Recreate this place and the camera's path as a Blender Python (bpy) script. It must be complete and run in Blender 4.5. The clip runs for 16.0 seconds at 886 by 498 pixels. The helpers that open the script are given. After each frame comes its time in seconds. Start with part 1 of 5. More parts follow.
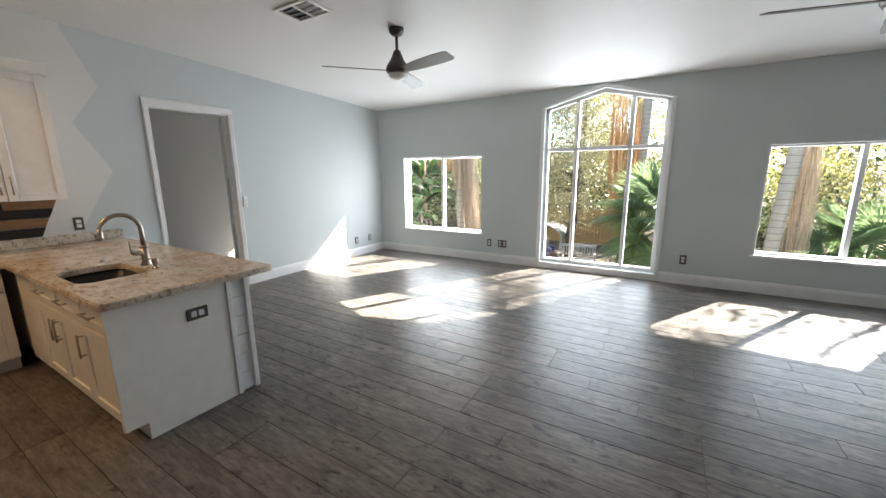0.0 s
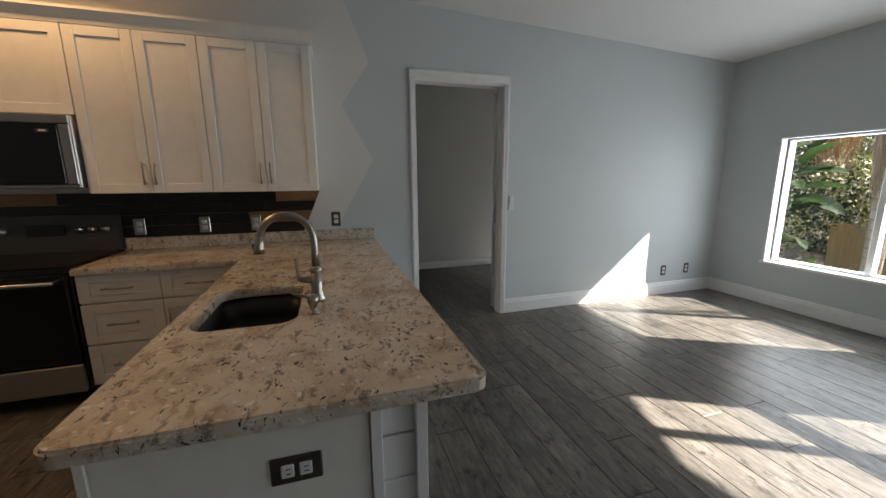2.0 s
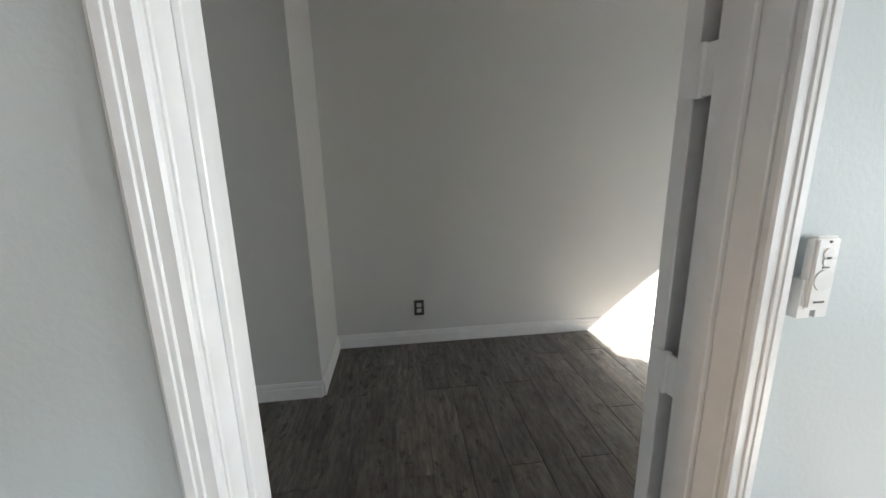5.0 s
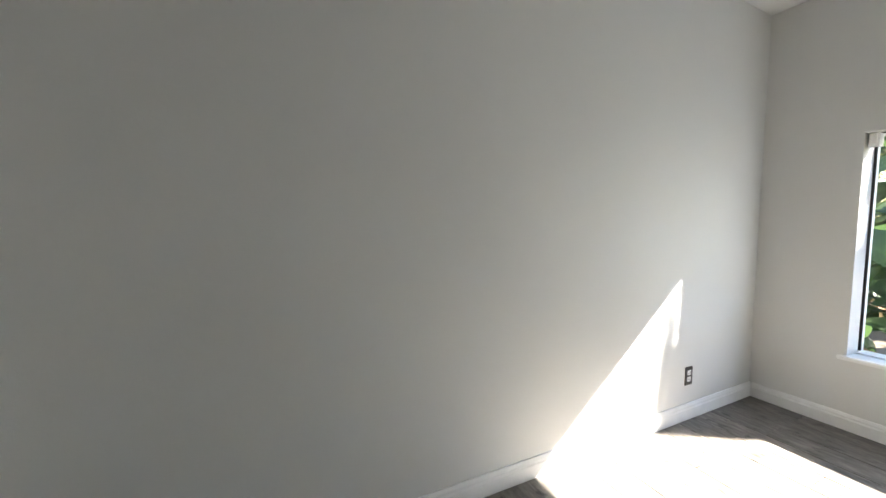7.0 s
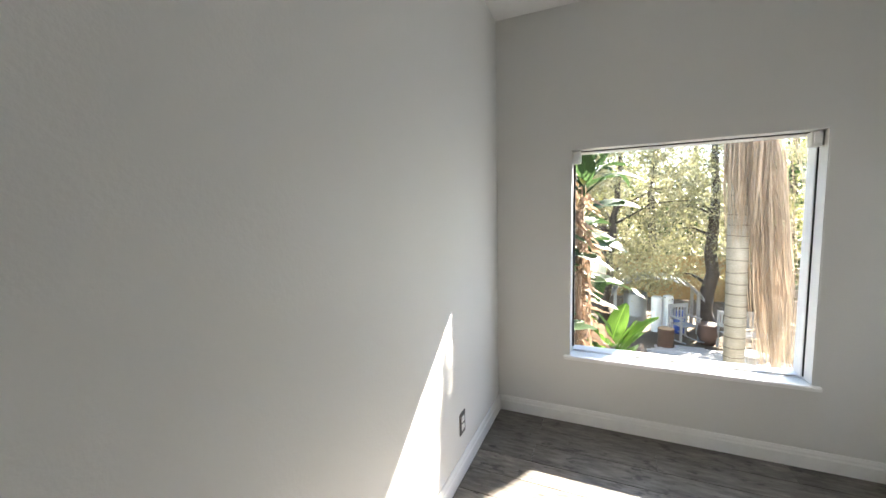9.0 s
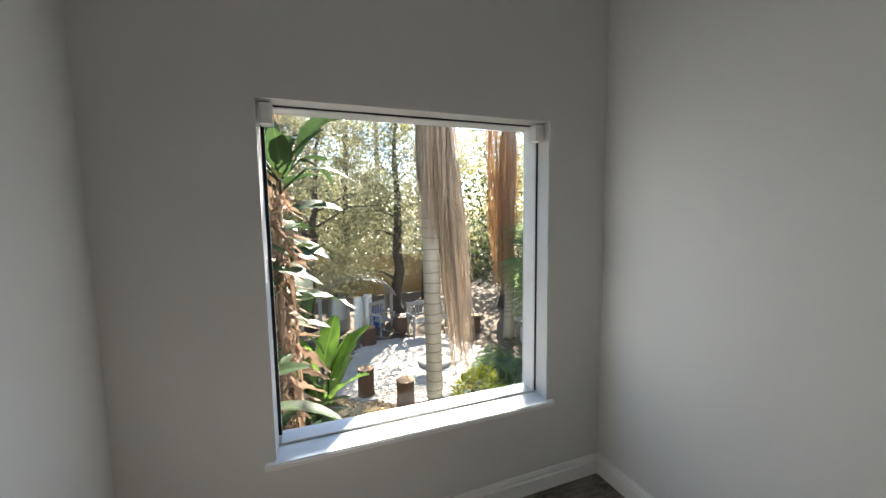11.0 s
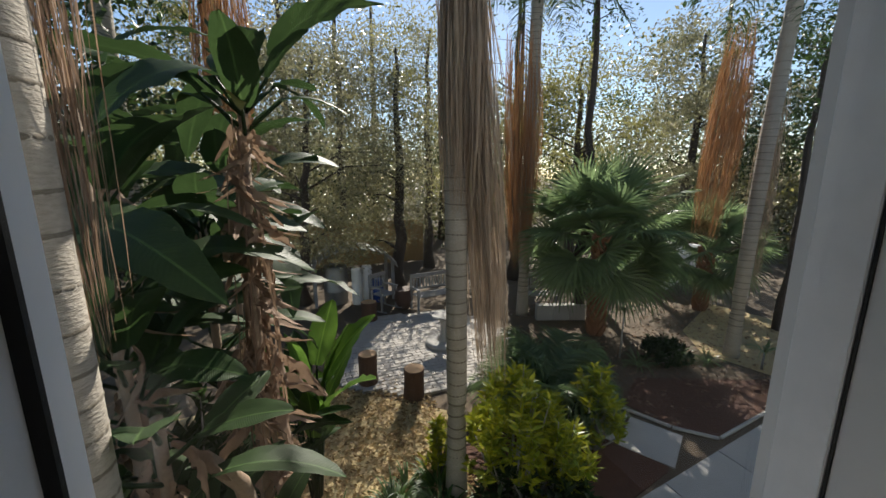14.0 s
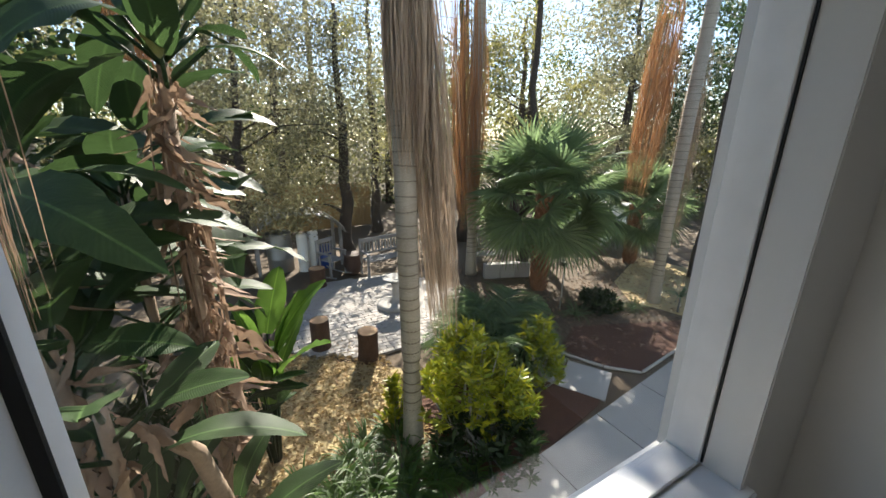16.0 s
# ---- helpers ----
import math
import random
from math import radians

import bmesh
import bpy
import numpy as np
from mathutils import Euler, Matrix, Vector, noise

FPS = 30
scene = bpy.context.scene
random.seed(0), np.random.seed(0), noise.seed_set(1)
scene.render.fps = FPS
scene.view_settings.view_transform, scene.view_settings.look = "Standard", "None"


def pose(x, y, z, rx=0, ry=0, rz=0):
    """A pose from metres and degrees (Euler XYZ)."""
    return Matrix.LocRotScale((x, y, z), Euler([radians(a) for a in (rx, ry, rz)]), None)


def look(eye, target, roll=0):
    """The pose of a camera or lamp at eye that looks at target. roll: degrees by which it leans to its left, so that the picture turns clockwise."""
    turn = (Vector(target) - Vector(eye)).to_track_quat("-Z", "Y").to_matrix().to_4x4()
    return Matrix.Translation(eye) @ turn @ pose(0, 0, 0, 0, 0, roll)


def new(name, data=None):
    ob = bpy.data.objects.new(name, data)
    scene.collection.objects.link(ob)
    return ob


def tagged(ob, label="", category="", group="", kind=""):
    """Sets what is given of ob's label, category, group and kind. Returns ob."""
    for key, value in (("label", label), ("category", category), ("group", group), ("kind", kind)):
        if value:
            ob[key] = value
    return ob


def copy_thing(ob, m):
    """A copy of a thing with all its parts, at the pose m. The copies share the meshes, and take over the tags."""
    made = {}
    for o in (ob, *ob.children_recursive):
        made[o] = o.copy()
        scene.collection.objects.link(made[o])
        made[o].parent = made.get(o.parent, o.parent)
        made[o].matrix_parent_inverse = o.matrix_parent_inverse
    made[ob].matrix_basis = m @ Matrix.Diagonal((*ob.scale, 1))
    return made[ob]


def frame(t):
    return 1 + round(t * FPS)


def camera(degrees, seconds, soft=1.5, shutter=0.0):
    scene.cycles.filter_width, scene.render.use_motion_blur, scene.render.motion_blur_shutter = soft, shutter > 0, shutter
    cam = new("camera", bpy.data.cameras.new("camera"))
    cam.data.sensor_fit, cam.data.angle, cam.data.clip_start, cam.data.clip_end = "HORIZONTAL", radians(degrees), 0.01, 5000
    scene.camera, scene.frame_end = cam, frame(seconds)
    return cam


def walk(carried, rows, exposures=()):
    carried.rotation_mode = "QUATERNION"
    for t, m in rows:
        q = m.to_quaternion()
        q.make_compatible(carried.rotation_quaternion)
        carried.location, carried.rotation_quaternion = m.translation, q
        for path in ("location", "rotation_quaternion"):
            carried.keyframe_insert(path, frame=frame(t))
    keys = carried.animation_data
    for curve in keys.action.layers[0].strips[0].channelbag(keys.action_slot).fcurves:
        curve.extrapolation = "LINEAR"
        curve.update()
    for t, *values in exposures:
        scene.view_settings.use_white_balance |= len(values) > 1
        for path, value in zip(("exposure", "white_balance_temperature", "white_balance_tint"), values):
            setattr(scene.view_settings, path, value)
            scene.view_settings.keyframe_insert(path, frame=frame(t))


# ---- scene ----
cam = camera(100.3, 16.0)
PATH = [
    (0, (4.528, -5.321, 1.378), (3.515, -3.643, 0.979), -0.6),
    (0.5, (4.155, -5.067, 1.355), (2.854, -3.601, 0.96), -0.5),
    (1, (3.766, -4.802, 1.291), (2.207, -3.603, 0.929), -0.9),
    (1.5, (3.472, -4.498, 1.266), (1.729, -3.589, 0.898), -1.2),
    (2, (3.112, -4.228, 1.271), (1.233, -3.65, 0.906), -0.4),
    (2.5, (2.744, -3.941, 1.3), (0.824, -3.527, 0.92), -0.7),
    (3, (2.34, -3.764, 1.32), (0.391, -3.523, 0.943), 0.1),
    (3.5, (1.923, -3.59, 1.371), (-0.029, -3.74, 0.959), -0.3),
    (4, (1.439, -3.36, 1.307), (-0.508, -3.54, 0.885), -0.5),
    (4.5, (0.944, -3.255, 1.265), (-1.015, -3.235, 0.863), -0.8),
    (4.7, (0.75, -3.25, 1.252), (-1.2, -3.12, 0.822), -1.4),
    (6.8, (-0.602, -2.975, 1.21), (-2.458, -2.248, 1.043), 0.3),
    (7, (-0.684, -2.926, 1.217), (-2.487, -2.077, 1.054), -0.5),
    (7.5, (-0.841, -2.76, 1.214), (-2.492, -1.644, 1.046), 0.1),
    (8, (-0.959, -2.625, 1.334), (-2.381, -1.235, 1.121), -0.6),
    (8.5, (-1.134, -2.492, 1.311), (-2.266, -0.855, 1.112), -0.7),
    (9, (-1.356, -2.324, 1.301), (-2.167, -0.505, 1.117), -1.3),
    (9.5, (-1.463, -2.125, 1.312), (-1.925, -0.188, 1.125), -1.2),
    (10, (-1.443, -1.835, 1.281), (-1.548, 0.153, 1.09), -1.3),
    (10.2, (-1.44, -1.745, 1.282), (-1.399, 0.247, 1.099), -1.3),
    (12.3, (-1.396, -0.645, 1.267), (-0.108, 0.869, 1.040), 0.1),
    (12.5, (-1.417, -0.548, 1.259), (-0.136, 0.971, 1.032), -0.2),
    (13, (-1.336, -0.376, 1.250), (-0.329, 1.338, 1.025), -0.1),
    (13.5, (-1.305, -0.252, 1.249), (-0.603, 1.604, 1.003), -0.5),
    (14, (-1.338, -0.222, 1.226), (-0.631, 1.610, 0.847), -0.1),
    (14.5, (-1.413, -0.200, 1.165), (-0.747, 1.602, 0.610), -0.1),
    (15, (-1.502, -0.200, 1.172), (-0.831, 1.600, 0.616), 0.1),
    (15.5, (-1.445, -0.214, 1.179), (-0.779, 1.585, 0.614), 0.1),
    (16, (-1.370, -0.243, 1.221), (-0.433, 1.428, 0.649), 0.2),
]
walk(cam, [(t, look(e, g, r)) for t, e, g, r in PATH],
     exposures=[(0, 3.4), (0.5, 2.9), (1, 2.85), (1.5, 2.6), (2.5, 2.3), (3.5, 2.25), (4.5, 3.5), (6.8, 4.15), (8, 3.95), (10.2, 3.6), (12.3, 1.6), (13, 1.45), (13.5, 1.1), (14, 0.9), (14.5, 0.95), (15, 1.25), (15.5, 1.55), (16, 1.8)])

# ---- light ----
SUN_DIR = Vector((1.0, 1.75, 1.43)).normalized()
world = bpy.data.worlds.new("sky")
scene.world = world
world.use_nodes = True
wn = world.node_tree.nodes
sky = wn.new("ShaderNodeTexSky")
sky.sky_type = "NISHITA"
sky.sun_disc = False
sky.dust_density, sky.air_density = 0.1, 1.0
sky.sun_elevation = math.asin(SUN_DIR.z)
sky.sun_rotation = math.atan2(SUN_DIR.x, SUN_DIR.y)
world.node_tree.links.new(sky.outputs[0], wn["Background"].inputs[0])
wn["Background"].inputs[1].default_value = 0.08
sun = new("sun", bpy.data.lights.new("sun", "SUN"))
sun.data.energy, sun.data.angle, sun.data.color = 5.0, radians(0.5), (1.0, 0.93, 0.82)
sun.matrix_world = look((0, 0, 0), -SUN_DIR)


def window_fill(x0, x1, z0, z1, watts, y=0.22):
    """An added area lamp in a window opening, boosting the sky's light indoors."""
    lamp = new("window_fill", bpy.data.lights.new("window_fill", "AREA"))
    lamp.data.shape, lamp.data.size, lamp.data.size_y = "RECTANGLE", x1 - x0, z1 - z0
    lamp.data.energy, lamp.data.color = watts, (0.88, 0.95, 1.0)
    lamp.data.specular_factor = 0.35
    lamp.matrix_world = look(((x0 + x1) / 2, y, (z0 + z1) / 2), ((x0 + x1) / 2, -3, (z0 + z1) / 2))


window_fill(0.55, 2.0, 0.47, 1.62, 5.5)
window_fill(3.0, 4.45, 0.1, 2.2, 5.5)
window_fill(5.45, 6.95, 0.47, 1.62, 2.5)
window_fill(-1.5, -0.45, 0.43, 1.62, 0.62, 0.005)


def can_light(x, y, z, watts, cone=120):
    lamp = new("can_light", bpy.data.lights.new("can_light", "SPOT"))
    lamp.data.energy, lamp.data.color, lamp.data.spot_size, lamp.data.spot_blend = watts, (1.0, 0.57, 0.24), radians(cone), 0.25
    lamp.data.shadow_soft_size = 0.05
    lamp.matrix_world = look((x, y, z), (x, y, 0))


can_light(0.7, -5.75, 2.68, 6.5, 136)
can_light(1.9, -6.3, 2.68, 4.5)

# ---- materials ----


class Nodes:
    """A short way to wire a node material."""

    def __init__(self, name):
        self.m = bpy.data.materials.new(name)
        self.m.use_nodes = True
        self.t = self.m.node_tree
        self.n = self.t.nodes
        self.b = self.n["Principled BSDF"]

    def add(self, kind, **settings):
        node = self.n.new(kind)
        for key, value in settings.items():
            if key == "operation":
                node.operation = value
            elif key == "blend":
                node.blend_type = value
            elif key == "feature":
                node.feature = value
            else:
                node.inputs[key.replace("_", " ")].default_value = value
        return node

    def link(self, a, b):
        self.t.links.new(a, b)

    def coords(self, scale=(1, 1, 1), spread=True, space="Object"):
        tc = self.n.new("ShaderNodeTexCoord")
        mp = self.n.new("ShaderNodeMapping")
        mp.inputs["Scale"].default_value = scale
        out = tc.outputs[space]
        if spread:
            info = self.n.new("ShaderNodeObjectInfo")
            mul = self.n.new("ShaderNodeVectorMath")
            mul.operation = "SCALE"
            mul.inputs[0].default_value = (37.0, 91.0, 53.0)
            self.link(info.outputs["Random"], mul.inputs["Scale"])
            plus = self.n.new("ShaderNodeVectorMath")
            self.link(out, plus.inputs[0])
            self.link(mul.outputs[0], plus.inputs[1])
            out = plus.outputs[0]
        self.link(out, mp.inputs[0])
        return mp.outputs[0]

    def noise(self, vec, scale, detail=4.0, rough=0.55):
        node = self.n.new("ShaderNodeTexNoise")
        node.inputs["Scale"].default_value, node.inputs["Detail"].default_value, node.inputs["Roughness"].default_value = scale, detail, rough
        self.link(vec, node.inputs["Vector"])
        return node.outputs["Fac"]

    def ramp(self, fac, stops):
        node = self.n.new("ShaderNodeValToRGB")
        els = node.color_ramp.elements
        while len(els) < len(stops):
            els.new(0.5)
        for el, (p, c) in zip(els, stops):
            el.position, el.color = p, (*c, 1)
        self.link(fac, node.inputs[0])
        return node.outputs[0]

    def mix(self, fac, a, b, blend="MIX"):
        node = self.n.new("ShaderNodeMix")
        node.data_type, node.blend_type = "RGBA", blend
        for sock, v in ((node.inputs[0], fac), (node.inputs[6], a), (node.inputs[7], b)):
            if isinstance(v, (int, float)):
                sock.default_value = v
            elif isinstance(v, tuple):
                sock.default_value = (*v, 1)
            else:
                self.link(v, sock)
        return node.outputs[2]

    def bump(self, height, strength, distance):
        node = self.n.new("ShaderNodeBump")
        node.inputs["Strength"].default_value, node.inputs["Distance"].default_value = strength, distance
        self.link(height, node.inputs["Height"])
        self.link(node.outputs[0], self.b.inputs["Normal"])

    def finish(self, color=None, rough=0.5, metal=0.0):
        if color is not None:
            if isinstance(color, tuple):
                self.b.inputs["Base Color"].default_value = (*color, 1)
            else:
                self.link(color, self.b.inputs["Base Color"])
        if isinstance(rough, (int, float)):
            self.b.inputs["Roughness"].default_value = rough
        else:
            self.link(rough, self.b.inputs["Roughness"])
        self.b.inputs["Metallic"].default_value = metal
        return self.m


def two_tone(name, a, b, scale=6.0, rough=0.5, metal=0.0, bump=0.0, fine=60.0, stretch=(1, 1, 1), spec=None):
    """Two mottled colours with a fine relief."""
    k = Nodes(name)
    v = k.coords(stretch)
    f = k.noise(v, scale, 6)
    g = k.noise(v, fine, 3)
    c = k.mix(f, a, b)
    c = k.mix(0.25, c, k.ramp(g, [(0.3, tuple(x * 0.75 for x in a)), (0.7, tuple(min(1, x * 1.2) for x in b))]))
    if bump:
        k.bump(g, bump, 0.01)
    if spec is not None:
        k.b.inputs["Specular IOR Level"].default_value = spec
    return k.finish(c, rough, metal)


def paint(name, color, bump=0.06):
    k = Nodes(name)
    v = k.coords((1, 1, 1), spread=False)
    stain = k.noise(v, 1.3, 3)
    c = k.mix(stain, tuple(x * 0.97 for x in color), tuple(min(1, x * 1.03) for x in color))
    k.bump(k.noise(v, 95.0, 2), bump, 0.012)
    return k.finish(c, 0.55)


def leaf_material(name, dark, light, rough=0.45, trans=0.5, spec=0.45, veins=False):
    k = Nodes(name)
    geo = k.n.new("ShaderNodeNewGeometry")
    c = k.ramp(geo.outputs["Random Per Island"], [(0.0, dark), (0.75, light), (1.0, tuple(min(1, x * 1.3) for x in light))])
    v = k.coords((1, 1, 1), spread=False)
    c = k.mix(k.noise(v, 9.0, 3), c, tuple(x * 0.8 for x in dark), "MIX")
    if veins:
        xyz = k.n.new("ShaderNodeSeparateXYZ")
        k.link(v, xyz.inputs[0])
        across = k.add("ShaderNodeMath", operation="ABSOLUTE")
        k.link(xyz.outputs[1], across.inputs[0])
        slant = k.add("ShaderNodeMath", operation="MULTIPLY_ADD")
        k.link(across.outputs[0], slant.inputs[0])
        slant.inputs[1].default_value = -0.7
        k.link(xyz.outputs[0], slant.inputs[2])
        wave = k.add("ShaderNodeMath", operation="MULTIPLY")
        k.link(slant.outputs[0], wave.inputs[0])
        wave.inputs[1].default_value = 430.0
        sine = k.add("ShaderNodeMath", operation="SINE")
        k.link(wave.outputs[0], sine.inputs[0])
        c = k.mix(k.ramp(sine.outputs[0], [(0.0, (0, 0, 0)), (1.0, (0.16, 0.16, 0.16))]), c, tuple(x * 0.6 for x in dark))
        c = k.mix(k.ramp(across.outputs[0], [(0.003, (0.8, 0.8, 0.8)), (0.007, (0, 0, 0))]), c, tuple(min(1, x * 1.7) for x in light))
        k.bump(sine.outputs[0], 0.2, 0.003)
    k.finish(c, rough)
    k.b.inputs["Specular IOR Level"].default_value = spec
    out = k.n["Material Output"]
    tr = k.n.new("ShaderNodeBsdfTranslucent")
    k.link(k.mix(0.5, c, light), tr.inputs[0])
    ms = k.n.new("ShaderNodeMixShader")
    ms.inputs[0].default_value = trans
    k.link(k.b.outputs[0], ms.inputs[1])
    k.link(tr.outputs[0], ms.inputs[2])
    k.link(ms.outputs[0], out.inputs[0])
    return k.m


def plank_material():
    k = Nodes("grey_wood_look_tile")
    grain = k.noise(k.coords((1.5, 8.0, 8.0)), 6.0, 8, 0.7)
    cloud = k.noise(k.coords((1.6, 4.0, 4.0)), 2.2, 5, 0.6)
    blot = k.noise(k.coords((4.0, 8.0, 8.0)), 2.6, 6, 0.66)
    info = k.n.new("ShaderNodeObjectInfo")
    base = k.ramp(grain, [(0.3, (0.078, 0.07, 0.063)), (0.45, (0.13, 0.12, 0.11)), (0.58, (0.18, 0.168, 0.155)), (0.72, (0.25, 0.236, 0.22))])
    base = k.mix(1.0, base, k.ramp(cloud, [(0.3, (0.66, 0.65, 0.64)), (0.7, (1.22, 1.2, 1.17))]), "MULTIPLY")
    base = k.mix(1.0, base, k.ramp(info.outputs["Random"], [(0.0, (0.8, 0.79, 0.78)), (1.0, (1.14, 1.12, 1.09))]), "MULTIPLY")
    spots = k.ramp(blot, [(0.56, (0, 0, 0)), (0.66, (0.9, 0.9, 0.9))])
    base = k.mix(spots, base, (0.036, 0.031, 0.027))
    k.bump(grain, 0.25, 0.004)
    r = k.ramp(grain, [(0.2, (0.42, 0.42, 0.42)), (0.8, (0.3, 0.3, 0.3))])
    k.b.inputs["Specular IOR Level"].default_value = 0.36
    return k.finish(base, r)


def granite_material():
    k = Nodes("cream_granite")
    v = k.coords((1, 1, 1), spread=False)
    warp = k.n.new("ShaderNodeTexNoise")
    warp.inputs["Scale"].default_value, warp.inputs["Detail"].default_value = 9.0, 3.0
    k.link(v, warp.inputs["Vector"])
    shift = k.n.new("ShaderNodeVectorMath")
    shift.operation = "MULTIPLY_ADD"
    shift.inputs[1].default_value = (0.09, 0.09, 0.09)
    k.link(warp.outputs["Color"], shift.inputs[0])
    k.link(v, shift.inputs[2])
    turn = k.n.new("ShaderNodeMapping")
    turn.inputs["Rotation"].default_value = (0, 0, 0.6)
    turn.inputs["Scale"].default_value = (1.0, 2.1, 1.4)
    k.link(shift.outputs[0], turn.inputs[0])
    w = turn.outputs[0]
    cloud = k.noise(v, 6.0, 6)
    c = k.ramp(cloud, [(0.28, (0.38, 0.3, 0.225)), (0.45, (0.56, 0.48, 0.385)), (0.6, (0.66, 0.6, 0.51)), (0.75, (0.5, 0.46, 0.41))])
    rust = k.noise(w, 16.0, 5, 0.6)
    c = k.mix(k.ramp(rust, [(0.55, (0, 0, 0)), (0.64, (0.7, 0.7, 0.7))]), c, (0.36, 0.25, 0.17))
    smoke = k.noise(w, 11.0, 8, 0.72)
    c = k.mix(k.ramp(smoke, [(0.555, (0, 0, 0)), (0.62, (0.85, 0.85, 0.85))]), c, (0.17, 0.145, 0.125))
    flecks = k.noise(w, 34.0, 4, 0.6)
    c = k.mix(k.ramp(flecks, [(0.615, (0, 0, 0)), (0.65, (1, 1, 1))]), c, (0.035, 0.03, 0.028))
    quartz = k.noise(v, 40.0, 3)
    c = k.mix(k.ramp(quartz, [(0.62, (0, 0, 0)), (0.68, (0.8, 0.8, 0.8))]), c, (0.82, 0.8, 0.76))
    return k.finish(c, 0.14)


def glass_material():
    k = Nodes("window_glass")
    k.n.remove(k.b)
    out = k.n["Material Output"]
    clear = k.n.new("ShaderNodeBsdfTransparent")
    gloss = k.n.new("ShaderNodeBsdfGlossy")
    gloss.inputs["Roughness"].default_value = 0.01
    lw = k.n.new("ShaderNodeLayerWeight")
    fr = k.add("ShaderNodeMath", operation="POWER")
    k.link(lw.outputs["Facing"], fr.inputs[0])
    fr.inputs[1].default_value = 3.5
    fr2 = k.add("ShaderNodeMath", operation="MULTIPLY_ADD")
    k.link(fr.outputs[0], fr2.inputs[0])
    fr2.inputs[1].default_value, fr2.inputs[2].default_value = 0.12, 0.015
    ms = k.n.new("ShaderNodeMixShader")
    k.link(fr2.outputs[0], ms.inputs[0])
    k.link(clear.outputs[0], ms.inputs[1])
    k.link(gloss.outputs[0], ms.inputs[2])
    k.link(ms.outputs[0], out.inputs[0])
    return k.m


def plain(name, color, rough=0.5, metal=0.0):
    k = Nodes(name)
    v = k.coords((1, 1, 1))
    c = k.mix(k.noise(v, 14.0, 4), tuple(x * 0.9 for x in color), tuple(min(1, x * 1.08) for x in color))
    return k.finish(c, rough, metal)


BLUE = paint("pale_blue_wall_paint", (0.55, 0.59, 0.6))
KITCHEN_PAINT = paint("warm_white_wall_paint", (0.68, 0.67, 0.65))
BEDROOM = paint("off_white_wall_paint", (0.65, 0.65, 0.64))
CEILING = paint("ceiling_white", (0.74, 0.74, 0.74), 0.2)
TRIM = plain("white_trim_paint", (0.80, 0.80, 0.80), 0.32)
CABINET = plain("white_cabinet_paint", (0.80, 0.78, 0.74), 0.3)
PLANK = plank_material()
GROUT = two_tone("grey_grout", (0.06, 0.056, 0.05), (0.085, 0.08, 0.075), 20, 0.9)
GRANITE = granite_material()
GLASS = glass_material()
NICKEL = plain("brushed_nickel", (0.42, 0.38, 0.34), 0.28, 1.0)
STEEL = plain("stainless_steel", (0.5, 0.48, 0.46), 0.3, 1.0)
BLACK = plain("black_enamel", (0.012, 0.012, 0.013), 0.18)
BLACK_GLASS = plain("black_glass", (0.006, 0.006, 0.007), 0.05)
RUBBER = plain("black_gasket", (0.01, 0.01, 0.01), 0.7)
SINK = plain("dark_composite", (0.01, 0.0095, 0.009), 0.4)
PLATE = plain("white_plastic", (0.8, 0.8, 0.79), 0.35)
BRONZE = plain("dark_plate", (0.09, 0.085, 0.08), 0.4, 0.6)
TILE_DARK = two_tone("dark_wood_tile", (0.005, 0.004, 0.004), (0.013, 0.011, 0.009), 5, 0.3, 0, 0.1, 40, (6, 1, 6))
TILE_WOOD = two_tone("brown_wood_tile", (0.17, 0.085, 0.035), (0.3, 0.17, 0.08), 5, 0.35, 0, 0.1, 40, (6, 1, 6))
FAN_METAL = plain("dark_brushed_metal", (0.11, 0.1, 0.092), 0.36, 1.0)
FAN_WOOD = two_tone("grey_fan_blade", (0.07, 0.064, 0.058), (0.12, 0.112, 0.105), 6, 0.45, 0, 0, 50, (1, 8, 1))
FROST = plain("frosted_glass", (0.75, 0.75, 0.73), 0.4)

# ---- shapes ----


def mesh_of(name, bm, material):
    me = bpy.data.meshes.new(name)
    bm.normal_update()
    bm.to_mesh(me)
    bm.free()
    me.materials.append(material)
    return me


def part(name, bm, material, parent=None, label="", smooth=False):
    """One bmesh as one mesh object, under a thing or a part, or top-level."""
    me = mesh_of(name, bm, material) if isinstance(bm, bmesh.types.BMesh) else bm
    if smooth:
        for p in me.polygons:
            p.use_smooth = True
    ob = new(name, me)
    if parent is not None:
        ob.parent = parent
    if label:
        ob["label"] = label
    return ob


def thing(name, label, category, m=None, group="", kind=""):
    ob = new(name)
    ob.empty_display_size = 0.1
    if m is not None:
        ob.matrix_basis = m
    return tagged(ob, label, category, group, kind)


def box(x0, x1, y0, y1, z0, z1, bevel=0.0, bm=None, segments=1):
    bm = bm or bmesh.new()
    before = set(bm.verts)
    vs = [bm.verts.new((x, y, z)) for x in (x0, x1) for y in (y0, y1) for z in (z0, z1)]
    faces = [bm.faces.new([vs[i] for i in f]) for f in ((0, 1, 3, 2), (4, 6, 7, 5), (0, 4, 5, 1), (2, 3, 7, 6), (0, 2, 6, 4), (1, 5, 7, 3))]
    if bevel:
        edges = {e for f in faces for e in f.edges}
        bmesh.ops.bevel(bm, geom=list(edges), offset=bevel, segments=segments, affect="EDGES")
    return bm


